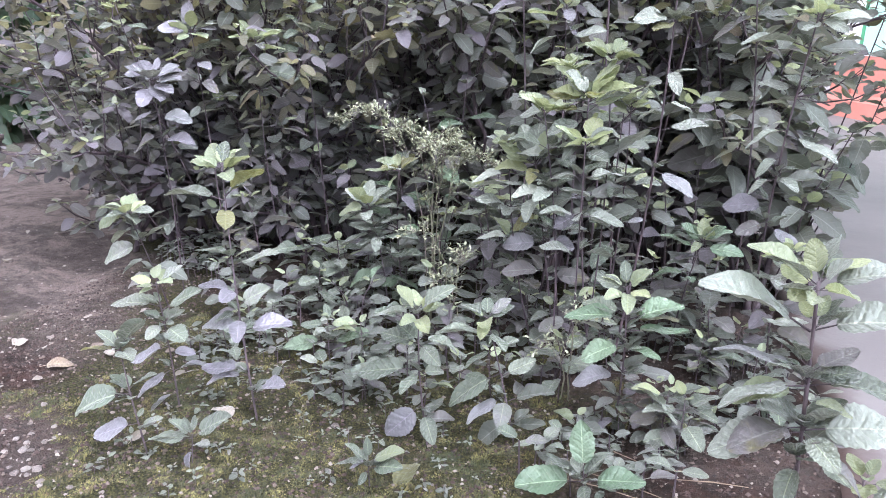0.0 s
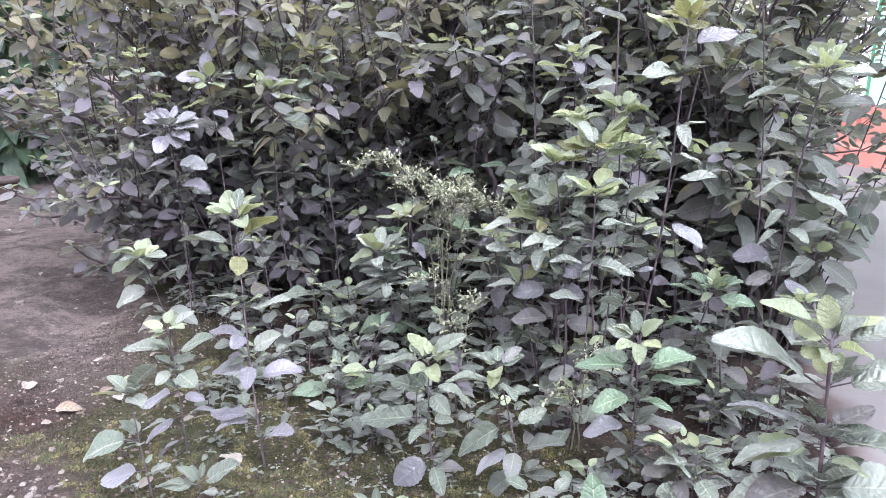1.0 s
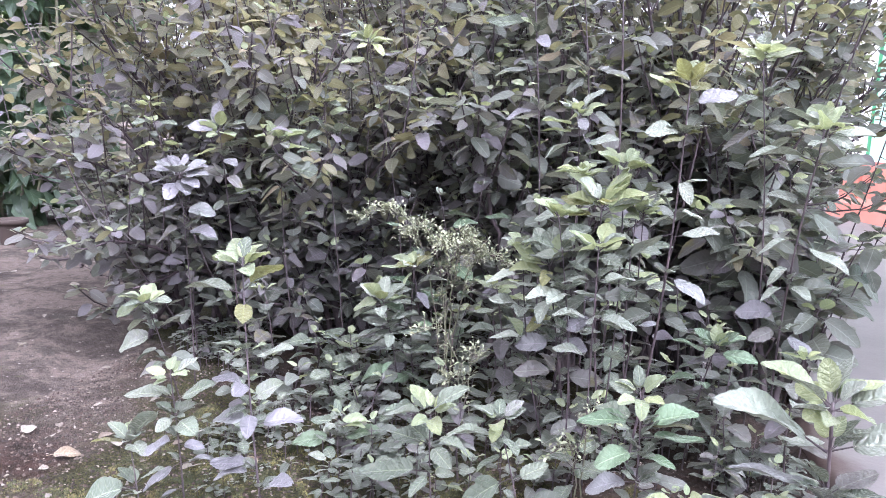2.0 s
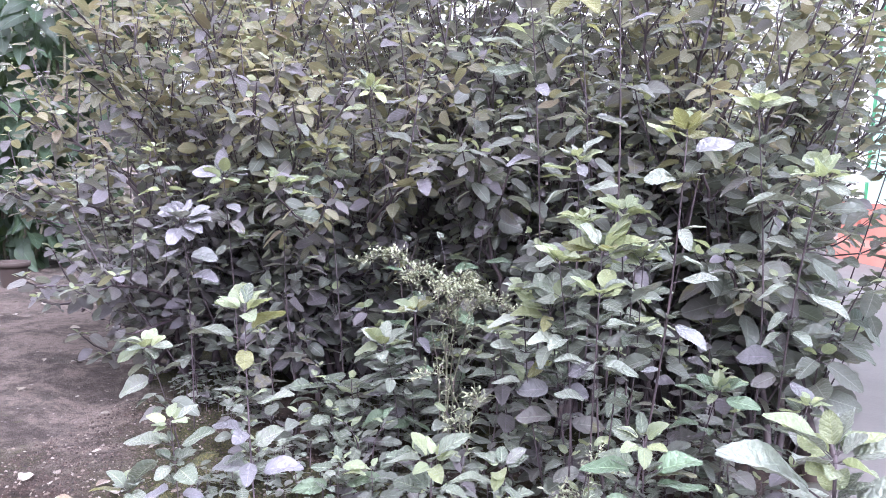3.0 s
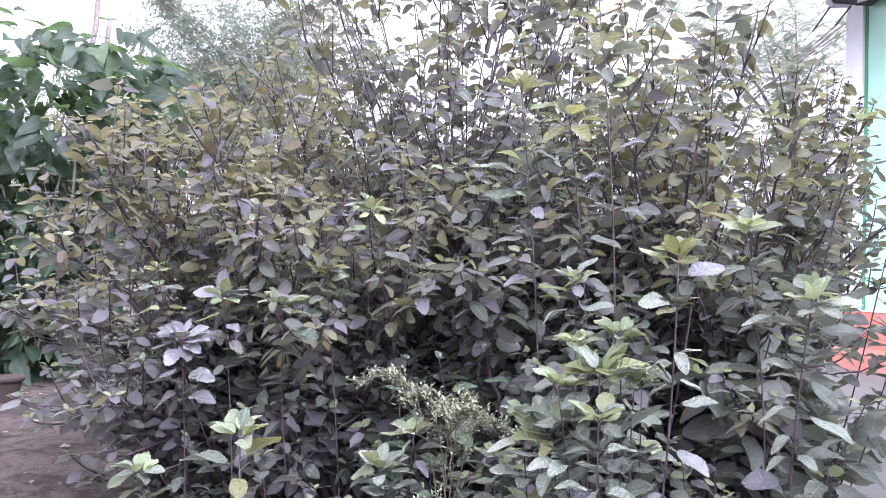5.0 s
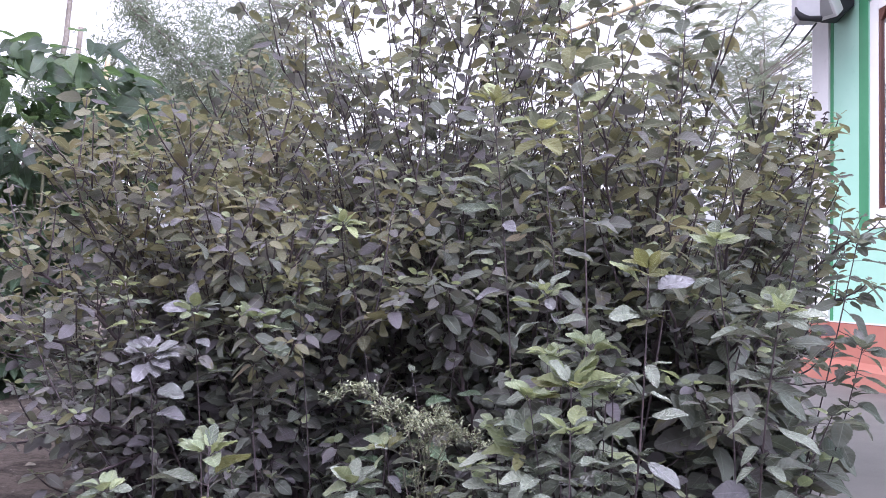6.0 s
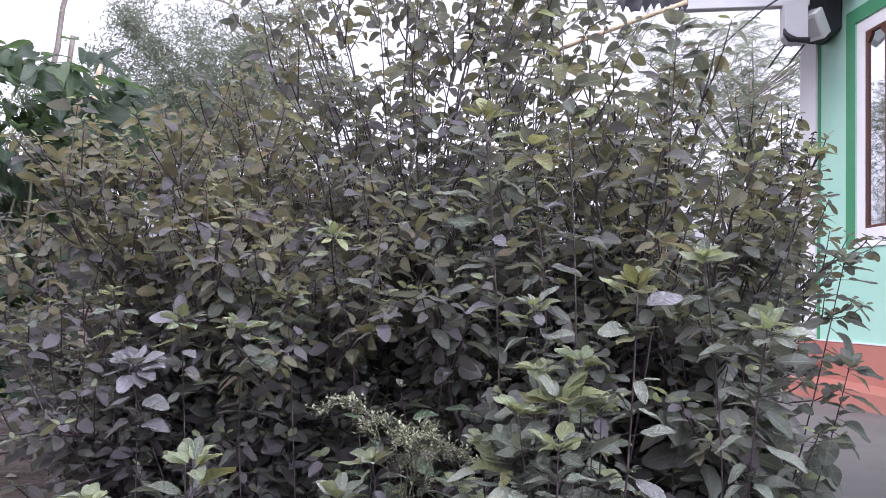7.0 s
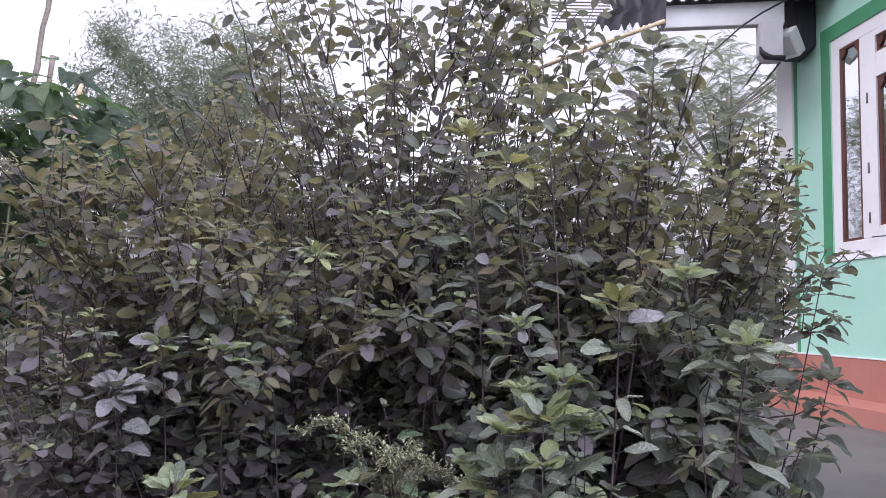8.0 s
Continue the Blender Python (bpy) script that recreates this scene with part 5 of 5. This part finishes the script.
stalk((-0.11, 1.016), (-0.128, 0.97, 0.206), 1.6, "pale basil plant with bright toothed leaves in crowded pairs", [
    (0.98, 176, -16, 46, "s"), (0.97, 189, -27, 46, "s"), (1.0, 163, 9, 34, "s"), (1.0, 20, 39, 38, "s"), (1.0, 96, 56, 36, "s"), (0.97, 282, -18, 32, "s"),
    (0.98, 6, 2, 44, "s"), (0.99, 345, 26, 25, "y"), (0.83, 351, 17, 47, "s"), (0.78, 177, -29, 55, "s"), (0.76, 288, -41, 28, "s"), (0.73, 353, 7, 59, "p"),
    (0.61, 176, -19, 50, "v"), (0.59, 0, 0, 60, "p"), (0.52, 244, -38, 28, "f"), (0.45, 182, -25, 58, "f"), (0.42, 351, -16, 52, "f")])
stalk((0.213, 0.910), (0.223, 0.840, 0.438), 1.7, "pale-leaved basil shoot with a yellow-green top", [
    (1.0, 63, 33, 33, "y"), (0.99, 156, 28, 35, "y"), (1.0, 222, 22, 33, "y"), (0.99, 319, 9, 35, "s"), (0.88, 165, -3, 39, "s"), (0.88, 2, 3, 35, "s"),
    (0.74, 173, 9, 38, "s"), (0.74, 334, 13, 44, "s"), (0.74, 247, -10, 42, "p"), (0.6, 166, -10, 33, "p"), (0.6, 351, 10, 35, "p")])
stalk((0.185, 0.920), (0.173, 0.850, 0.425), 1.7, "pale basil shoot with crinkled bright top leaves", [
    (1.0, 72, 14, 33, "y"), (0.99, 174, 14, 29, "y"), (1.0, 273, 14, 37, "y"), (0.99, 0, 17, 27, "s"), (0.88, 184, -9, 47, "s"), (0.88, 342, -4, 39, "s"),
    (0.74, 211, 7, 46, "s"), (0.74, 342, -3, 47, "p"), (0.74, 287, -4, 40, "p"), (0.6, 169, -13, 37, "p"), (0.6, 0, 13, 39, "v")])
stalk((0.173, 0.870), (0.151, 0.800, 0.377), 1.7, "bright-topped basil shoot crowded by its neighbours", [
    (1.0, 35, 8, 32, "y"), (0.99, 129, 27, 37, "y"), (1.0, 204, 32, 30, "y"), (0.99, 313, 22, 31, "s"), (0.88, 180, 14, 42, "p"), (0.88, 344, 4, 44, "s"),
    (0.74, 191, -13, 43, "s"), (0.74, 336, -4, 43, "s"), (0.74, 252, -4, 41, "s"), (0.6, 177, 7, 38, "p"), (0.6, 343, 6, 36, "s")])
stalk((0.146, 0.930), (0.102, 0.860, 0.328), 1.7, "silvery pale basil shoot beside the wispy weed", [
    (1.0, 80, 9, 26, "y"), (0.99, 183, 20, 26, "s"), (1.0, 277, 19, 34, "s"), (0.99, 358, 21, 27, "s"), (0.88, 198, -13, 43, "s"), (0.88, 351, -10, 44, "s"),
    (0.74, 213, 14, 44, "s"), (0.74, 333, -1, 39, "s"), (0.74, 269, -5, 37, "s"), (0.6, 191, 0, 42, "s"), (0.6, 8, -6, 36, "v")])
stalk((0.201, 0.850), (0.202, 0.780, 0.344), 1.7, "silvery basil shoot with broad pale leaves", [
    (1.0, 70, 34, 36, "y"), (0.99, 185, 28, 35, "s"), (1.0, 272, 13, 26, "s"), (0.99, 344, 33, 31, "s"), (0.88, 190, -3, 35, "s"), (0.88, 22, 4, 41, "s"),
    (0.74, 196, 3, 43, "s"), (0.74, 354, -6, 44, "s"), (0.74, 264, 6, 37, "s"), (0.6, 188, 3, 41, "s"), (0.6, 20, -6, 37, "s")])
stalk((0.228, 0.930), (0.251, 0.860, 0.380), 1.7, "slender basil shoot with silvery side leaves", [
    (1.0, 36, 31, 33, "y"), (0.99, 119, 34, 26, "s"), (1.0, 222, 22, 33, "s"), (0.99, 315, 24, 25, "s"), (0.88, 168, -8, 40, "p"), (0.88, 356, 8, 33, "p"),
    (0.74, 183, 5, 41, "p"), (0.74, 342, 5, 39, "s"), (0.74, 244, -8, 35, "p"), (0.6, 197, 6, 32, "p"), (0.6, 18, 8, 31, "v")])
for k, (base, top, nodes, size, mats, label) in enumerate([
    ((0.09, 0.95), (0.060, 0.92, 0.255), 6, 0.044, PALE, "pale basil plant beside the wispy weed"),
    ((-0.10, 1.17), (-0.14, 1.10, 0.365), 5, 0.046, (LEAF_FRESH, LEAF_FRESH, LEAF_PALE), "basil stalk with rounded fresh green leaves"),
    ((-0.06, 1.17), (-0.07, 1.07, 0.375), 5, 0.048, (LEAF_FRESH, LEAF_FRESH, LEAF_PALE), "basil stalk with rounded fresh green leaves"),
    ((-0.02, 1.18), (0.00, 1.09, 0.395), 5, 0.046, (LEAF_FRESH, LEAF_GREEN, LEAF_PALE), "basil stalk with rounded fresh green leaves"),
    ((0.26, 1.00), (0.245, 0.93, 0.385), 8, 0.046, PALE, "pale basil plant with a yellowish top"),
    ((0.47, 0.93), (0.468, 0.91, 0.20), 6, 0.044, MIX, "fresh green basil plant near the yard"),
    ((0.400, 0.39), (0.402, 0.375, 0.20), 6, 0.050, PALE, "low basil plant beside the close one"),
    ((0.46, 1.36), (0.60, 1.26, 0.80), 13, 0.042, MIX, "tall basil stalk with broad leaves beside the yard"),
    ((0.36, 1.30), (0.46, 1.22, 0.80), 13, 0.040, MIX, "tall basil stalk with green leaves and dark stem"),
    ((-0.47, 1.20), (-0.62, 1.08, 0.50), 10, 0.040, (LEAF_PURPLE, LEAF_GREEN, LEAF_YOUNG), "leaning basil stalk with purple leaves before the bushes"),
    ((-0.60, 1.20), (-0.80, 1.06, 0.42), 9, 0.038, (LEAF_PURPLE, LEAF_GREEN, LEAF_YOUNG), "leaning basil stalk with grey-purple leaves over the path"),
]):
    sprout("young_basil", (*base, relief(*base)), top, nodes, size, 300 + k, mats, label, crown=CROWN[k], radius=0.0024 if top[2] > 0.5 else 0.0017)
fill = random.Random(91)
for k in range(34):
    x, y = fill.uniform(-0.02, 0.46), fill.uniform(0.86, 1.18)
    if k >= 22:
        x, y = fill.uniform(-0.46, 0.0), fill.uniform(0.84, 1.12)
    h = (0.04 + 0.50 * max(0.0, y - 0.72)) * fill.uniform(0.7, 1.2) * (1.0 if k < 22 else 0.55)
    sprout("young_basil", (x, y, relief(x, y)), (x + fill.uniform(-.03, .03), y - fill.uniform(0, .04), h), 4 + int(h / 0.05), fill.uniform(0.032, 0.046), 500 + k,
           PALE if fill.random() < 0.25 else MIX, "young basil plant among others in the bed", radius=0.0016)
for k in range(9):
    x, y = fill.uniform(-0.62, 0.02), fill.uniform(1.0, 1.28)
    h = fill.uniform(0.08, 0.2)
    sprout("young_basil", (x, y, relief(x, y)), (x + fill.uniform(-.03, .03), y - fill.uniform(0.01, .05), h), 3 + int(h / 0.05), fill.uniform(0.036, 0.05), 600 + k,
           (LEAF_GREEN, LEAF_GREEN, LEAF_GREEN) if fill.random() < 0.6 else MIX, "green young basil plant in the shade of the bushes", radius=0.0014)
for k in range(34):
    x, y = fill.uniform(0.08, 0.44), fill.uniform(0.70, 0.98)
    if x < 0.2 and y < 0.78:
        x += 0.18
    if k > 26:
        x, y = fill.uniform(-0.14, 0.12), fill.uniform(0.74, 0.92)
    h = fill.uniform(0.03, 0.09)
    sprout("basil_seedling", (x, y, relief(x, y)), (x + fill.uniform(-.012, .012), y - fill.uniform(0, .012), h), 2 + int(h / 0.028), fill.uniform(0.022, 0.036), 700 + k,
           PALE if fill.random() < 0.3 else MIX, "low basil seedling crowded among others on the soil", group="basil seedlings", radius=0.0011, first=0.3, bow=0.006)
for k, (x, y, h, s) in enumerate([
                                  (0.06, 0.78, 0.06, 0.034), (-0.06, 0.74, 0.05, 0.03), (0.33, 0.70, 0.08, 0.04), (0.19, 0.80, 0.09, 0.04),
                                  (-0.34, 0.93, 0.07, 0.035), (-0.22, 0.98, 0.09, 0.038), (0.42, 0.80, 0.10, 0.04), (-0.05, 0.88, 0.08, 0.036)]):
    sprout("basil_seedling", (x, y, relief(x, y)), (x + 0.004, y, h), 3, s, 400 + k, PALE, "tiny basil seedling with a few round leaves", group="basil seedlings", radius=0.0011, first=0.45, bow=0.004)


def wispy_weed(base, seed, label, ends, shoots=13):
    """A fine weed: thin stems that arch over into plumes of hair-thin shoots, each with a row of tiny pale leaves."""
    rng = random.Random(seed)
    root = thing("wispy_weed", base, label, "weed")
    for x, y, z in ends:
        g = Geo()
        end = Vector((x, y, z))
        n = 16
        pts = curve3(Vector((rng.uniform(-.01, .01), 0, -0.005)), Vector((x * 0.05, y * 0.1, z * 1.25)), end, n)
        pts = [p + Vector((rng.uniform(-1, 1), rng.uniform(-1, 1), rng.uniform(-1, 1))) * 0.003 for p in pts]
        g.tube(pts, [0.0011 * (1 - 0.6 * q / (n - 1)) for q in range(n)], 4, 1)
        for q in range(6, n):
            along = (pts[q] - pts[q - 1]).normalized()
            for j in range(max(2, int(shoots * (q - 4) / (n - 5)))):
                d = (Vector((rng.uniform(-1, 1), rng.uniform(-1, 1), rng.uniform(-0.5, 0.9))).normalized() + along * 0.7).normalized()
                o = pts[q - 1].lerp(pts[q], rng.random())
                e = o + d * rng.uniform(0.012, 0.034) * (1.25 - 0.6 * q / n)
                g.tube([o, e], [0.0005, 0.0003], 3, 1, caps=False)
                for i in range(4):
                    w = d * 0.6 + Vector((rng.uniform(-1, 1), rng.uniform(-1, 1), rng.uniform(-.2, .8)))
                    place(g, TINY[i % 2], aim(o.lerp(e, (i + 1) / 4), w, rng.uniform(0.0035, 0.0078), rng.uniform(-.5, .5)), 0)
        part("spray", g.mesh("spray", [LEAF_WEED, STEM_GREEN]), root)


wispy_weed((-0.03, 1.0, 0.0), 31, "pale wispy weed with arching plumes of tiny leaves",
           [(-0.135, -0.05, 0.335), (-0.06, -0.04, 0.31), (0.0, -0.05, 0.30), (0.05, -0.03, 0.295), (0.10, -0.05, 0.28), (0.03, 0.02, 0.30)])
wispy_weed((0.03, 0.90, 0.0), 32, "low pale wispy weed among the basil", [(-0.07, -0.03, 0.19), (0.02, -0.04, 0.16), (-0.02, -0.05, 0.13)], 4)
wispy_weed((0.20, 0.80, 0.0), 33, "thin pale weed with drooping seed shoots", [(0.03, -0.04, 0.14), (-0.03, -0.03, 0.09)], 3)


# ---- the carpet of small seedlings under the bushes ----
def seedling_mesh(seed):
    """A seedling a few centimetres high: a hair-thin stem with one to three crossed pairs of small leaves."""
    rng = random.Random(seed)
    g = Geo()
    h = rng.uniform(0.012, 0.042)
    g.tube([(0, 0, -0.005), (rng.uniform(-.003, .003), rng.uniform(-.003, .003), h)], [0.0010, 0.0007], 4, 1, caps=False)
    turn = rng.uniform(0, 3.1)
    for lev in range(1 + seed % 3):
        turn += math.pi / 2 + rng.uniform(-.3, .3)
        for sd in (0, math.pi):
            place(g, PLAIN[rng.randrange(len(PLAIN))], aim((0, 0, h * (1 - 0.3 * lev)), (math.cos(turn + sd), math.sin(turn + sd), rng.uniform(-.2, .5)),
                                                          rng.uniform(0.011, 0.022), rng.uniform(-.4, .4)), 0)
    return g.mesh("seedling", [(LEAF_PALE, LEAF_GREEN)[seed % 2], STEM])


def carpet():
    rng = random.Random(55)
    kinds = [seedling_mesh(k) for k in range(18)]
    g = Geo()
    spots = []
    for k in range(1500):
        x, y = rng.uniform(-0.65, 0.52), rng.uniform(0.58, 1.5)
        if noise.noise(Vector((x * 4, y * 4, 2))) < -0.12 + max(0, (0.85 - y)) * (1.2 if x < 0.02 else 1.6) or (x < -0.45 and y < 1.1):
            continue
        spots.append((y, x, rng.randrange(18), rng.uniform(0.7, 1.35)))
    spots += [(rng.uniform(0.48, 0.80), rng.uniform(-0.30, 0.12), rng.randrange(18), rng.uniform(0.25, 0.55)) for k in range(110)]
    spots.sort()
    for n, (y, x, kind, size) in enumerate(spots):
        at = Matrix.Translation((x, y, relief(x, y))) @ Matrix.Rotation(rng.uniform(0, 6.28), 4, "Z") @ Matrix.Scale(size, 4)
        if n < 290:
            ob = new("seedling", kinds[kind])
            ob.matrix_basis = at
            tagged(ob, "tiny green seedling growing on the mossy soil", "seedling", "seedlings")
        else:
            me, a = kinds[kind], np.array(at)
            v = np.array([q.co for q in me.vertices])
            uv = np.zeros((len(v), 2))
            for loop in me.loops:
                uv[loop.vertex_index] = me.uv_layers[0].data[loop.index].uv
            g.add(v @ a[:3, :3].T + a[:3, 3], [list(f.vertices) for f in me.polygons], uv, [f.material_index * 2 if f.material_index else kind % 2 for f in me.polygons])
    tagged(new("seedling_carpet", g.mesh("seedling_carpet", [LEAF_PALE, LEAF_GREEN, STEM])), "carpet of tiny green seedlings on the soil", "seedlings", kind="stuff")


carpet()


# ---- moss, grit and fallen leaves ----
def moss_tufts():
    rng = random.Random(66)
    g = Geo()
    v, f = [], []
    for k in range(210000):
        x, y = rng.uniform(-0.62, 0.28), rng.uniform(0.40, 0.98)
        m = noise.noise(Vector((x * 6.5, y * 6.5, 5))) + 0.5 * noise.noise(Vector((x * 19, y * 19, 1)))
        if m < -0.27 + max(0, (y - 0.76)) * 1.6 or (x < -0.42 and y > 0.70) or math.hypot(x + 0.44, y - 0.50) < 0.085 + 0.06 * m or math.hypot(x + 0.58, y - 0.70) < 0.10 + 0.06 * m:
            continue
        z = relief(x, y) - 0.001
        h = rng.uniform(0.0010, 0.0024) + 0.006 * max(0.0, noise.noise(Vector((x * 40, y * 40, 8))))
        a = rng.uniform(0, 6.28)
        w = rng.uniform(0.0010, 0.0022)
        c, s = math.cos(a) * w, math.sin(a) * w
        lx, ly = rng.uniform(-.002, .002), rng.uniform(-.002, .002)
        b = len(v)
        v += [(x - c, y - s, z), (x + c, y + s, z), (x - s * .8, y + c * .8, z), (x + lx, y + ly, z + h)]
        f += [[b, b + 1, b + 3], [b + 1, b + 2, b + 3], [b + 2, b, b + 3]]
    g.add(v, f)
    tagged(new("moss", g.mesh("moss", [MOSS], False)), "low yellow-green moss on the soil", "moss", kind="stuff")


moss_tufts()


def stone_mesh(seed):
    rng = random.Random(seed)
    bm = bmesh.new()
    bmesh.ops.create_icosphere(bm, subdivisions=2, radius=1)
    for q in bm.verts:
        q.co *= 1 + 0.35 * noise.noise(q.co * 1.3 + Vector((seed, 0, 0)))
        q.co.z *= 0.55
    me = bpy.data.meshes.new("pebble")
    bm.to_mesh(me)
    bm.free()
    me.materials.append(STONE)
    return me


def stone_material():
    m = Nodes("pebble")
    col = m.ramp(m.random(), (0.0, (0.05, 0.042, 0.037)), (0.5, (0.085, 0.075, 0.067)), (1.0, (0.17, 0.155, 0.14)))
    m.set("Base Color", m.mix(m.smooth(m.noise(3, 5, 0.7), 0.4, 0.7), col, (0.16, 0.13, 0.11))).set("Roughness", 0.85)
    m.bump(m.noise(8, 4), 0.4, 0.1)
    return m.mat


STONE = stone_material()


def litter():
    rng = random.Random(77)
    stones = [stone_mesh(k) for k in range(4)]
    for k in range(250):
        x, y = rng.gauss(-0.44, 0.075), rng.gauss(0.50, 0.05)
        if rng.random() < 0.22:
            x, y = rng.uniform(-0.9, 0.35), rng.uniform(0.4, 1.3)
        if k > 205:
            y = rng.uniform(0.9, 2.0)
            x = -0.62 * y - rng.uniform(0.0, 0.6)
        r = rng.choice((0.0012, 0.0016, 0.002, 0.0025, 0.003, 0.004, 0.0055)) if k <= 205 else rng.uniform(0.0015, 0.003)
        s = new("pebble", stones[k % 4])
        s.matrix_basis = Matrix.Translation((x, y, relief(x, y))) @ pose(0, 0, 0, rng.uniform(-20, 20), rng.uniform(-20, 20), rng.uniform(0, 360)) @ Matrix.Scale(r, 4)
        tagged(s, "small grey pebble lying on the soil", "pebble", "pebbles")
    g = Geo()
    for k in range(900):
        x, y = rng.uniform(-0.75, 0.4), rng.uniform(0.36, 1.25)
        a = rng.uniform(0, 6.28)
        place(g, TINY[k % 2], aim((x, y, relief(x, y) + 0.004), (math.cos(a), math.sin(a), rng.uniform(-.1, .3)), rng.uniform(0.002, 0.007), rng.uniform(-.7, .7)), 0)
    tagged(new("leaf_litter", g.mesh("leaf_litter", [LEAF_DRY])), "tiny dry crumbs of leaves on the soil", "leaf litter", kind="stuff")
    for k in range(134):
        if k < 26:
            x, y = rng.uniform(-0.60, -0.2), rng.uniform(0.55, 0.95)
        else:
            x, y = rng.uniform(-1.1, 0.45), rng.uniform(0.55, 1.6)
        if k >= 44:
            y = rng.uniform(1.0, 2.0)
            x = -0.62 * y - rng.uniform(0.05, 0.6)
        if k >= 74:
            x, y = rng.uniform(-2.1, -1.15), rng.gauss(2.12, 0.10)
        d = new("fallen_leaf", leaf_mesh("plain", k % 6, LEAF_DRY, LEAF_DRY))
        a = rng.uniform(0, 6.28)
        d.matrix_basis = aim((x, y, relief(x, y) + 0.006), (math.cos(a), math.sin(a), 0.08), rng.uniform(0.012, 0.026), rng.uniform(-.4, .4))
        tagged(d, "dry pale fallen leaf lying on the ground", "fallen leaf", "fallen leaves")


litter()


def soil_crumbs():
    """Crumbs of earth and grit that roughen the bare bed, one mass."""
    rng = random.Random(83)
    v, f = [], []
    for k in range(24000):
        x, y = rng.uniform(-0.7, 0.5), rng.uniform(0.42, 1.15)
        r = rng.choice((0.0006, 0.0008, 0.001, 0.0013, 0.002, 0.0028)) * rng.uniform(0.8, 1.2)
        z, b = relief(x, y) + r * 0.3, len(v)
        o = [(r, 0, 0), (0, r, 0), (-r, 0, 0), (0, -r, 0), (0, 0, r * 0.8), (0, 0, -r)]
        v += [(x + p[0] + rng.uniform(-.3, .3) * r, y + p[1] + rng.uniform(-.3, .3) * r, z + p[2]) for p in o]
        f += [[b + i, b + (i + 1) % 4, b + 4] for i in range(4)] + [[b + (i + 1) % 4, b + i, b + 5] for i in range(4)]
    g = Geo()
    g.add(v, f)
    tagged(new("soil_crumbs", g.mesh("soil_crumbs", [CRUMB], False)), "crumbs of dark earth and grit on the bed", "soil", kind="stuff")


def crumb_material():
    m = Nodes("earth_crumb")
    col = m.ramp(m.random(), (0.0, (0.013, 0.008, 0.006)), (0.65, (0.036, 0.020, 0.015)), (0.90, (0.085, 0.065, 0.052)), (1.0, (0.17, 0.15, 0.13)))
    m.set("Base Color", col).set("Roughness", 0.9)
    m.bump(m.noise(400, 3), 0.4, 0.001)
    return m.mat


CRUMB = crumb_material()
soil_crumbs()

for x, y, a, size, mat, label in ((-0.185, 0.635, 2.6, 0.036, LEAF_DRY, "curled pale dry leaf at the foot of a young basil"),
                                  (0.052, 0.615, 4.5, 0.042, LEAF_YELLOW, "yellowed fallen basil leaf on the moss"),
                                  (-0.52, 0.70, 0.4, 0.034, LEAF_DRY, "pale dry leaf on the red soil"),
                                  (-0.60, 0.74, 1.9, 0.030, LEAF_DRY, "pale dry leaf on the red soil")):
    d = new("fallen_leaf", leaf_mesh("fine", 2, mat, mat))
    d.matrix_basis = aim((x, y, relief(x, y) + 0.008), (math.cos(a), math.sin(a), 0.1), size, 0.3)
    tagged(d, label, "fallen leaf", "fallen leaves")

straw_rng = random.Random(12)
for k in range(5):
    x, y, a = straw_rng.uniform(0.25, 0.42), straw_rng.uniform(0.56, 0.72), straw_rng.uniform(-0.5, 0.5)
    n = straw_rng.uniform(0.02, 0.05)
    g = Geo()
    z = relief(x, y) + 0.004
    g.tube([(x - n * math.cos(a), y - n * math.sin(a), z), (x, y, z + 0.002), (x + n * math.cos(a), y + n * math.sin(a), z)], [0.0005, 0.0007, 0.0005], 5)
    tagged(new("straw", g.mesh("straw", [STRAW])), "thin dry straw lying on the soil", "straw", "straws")
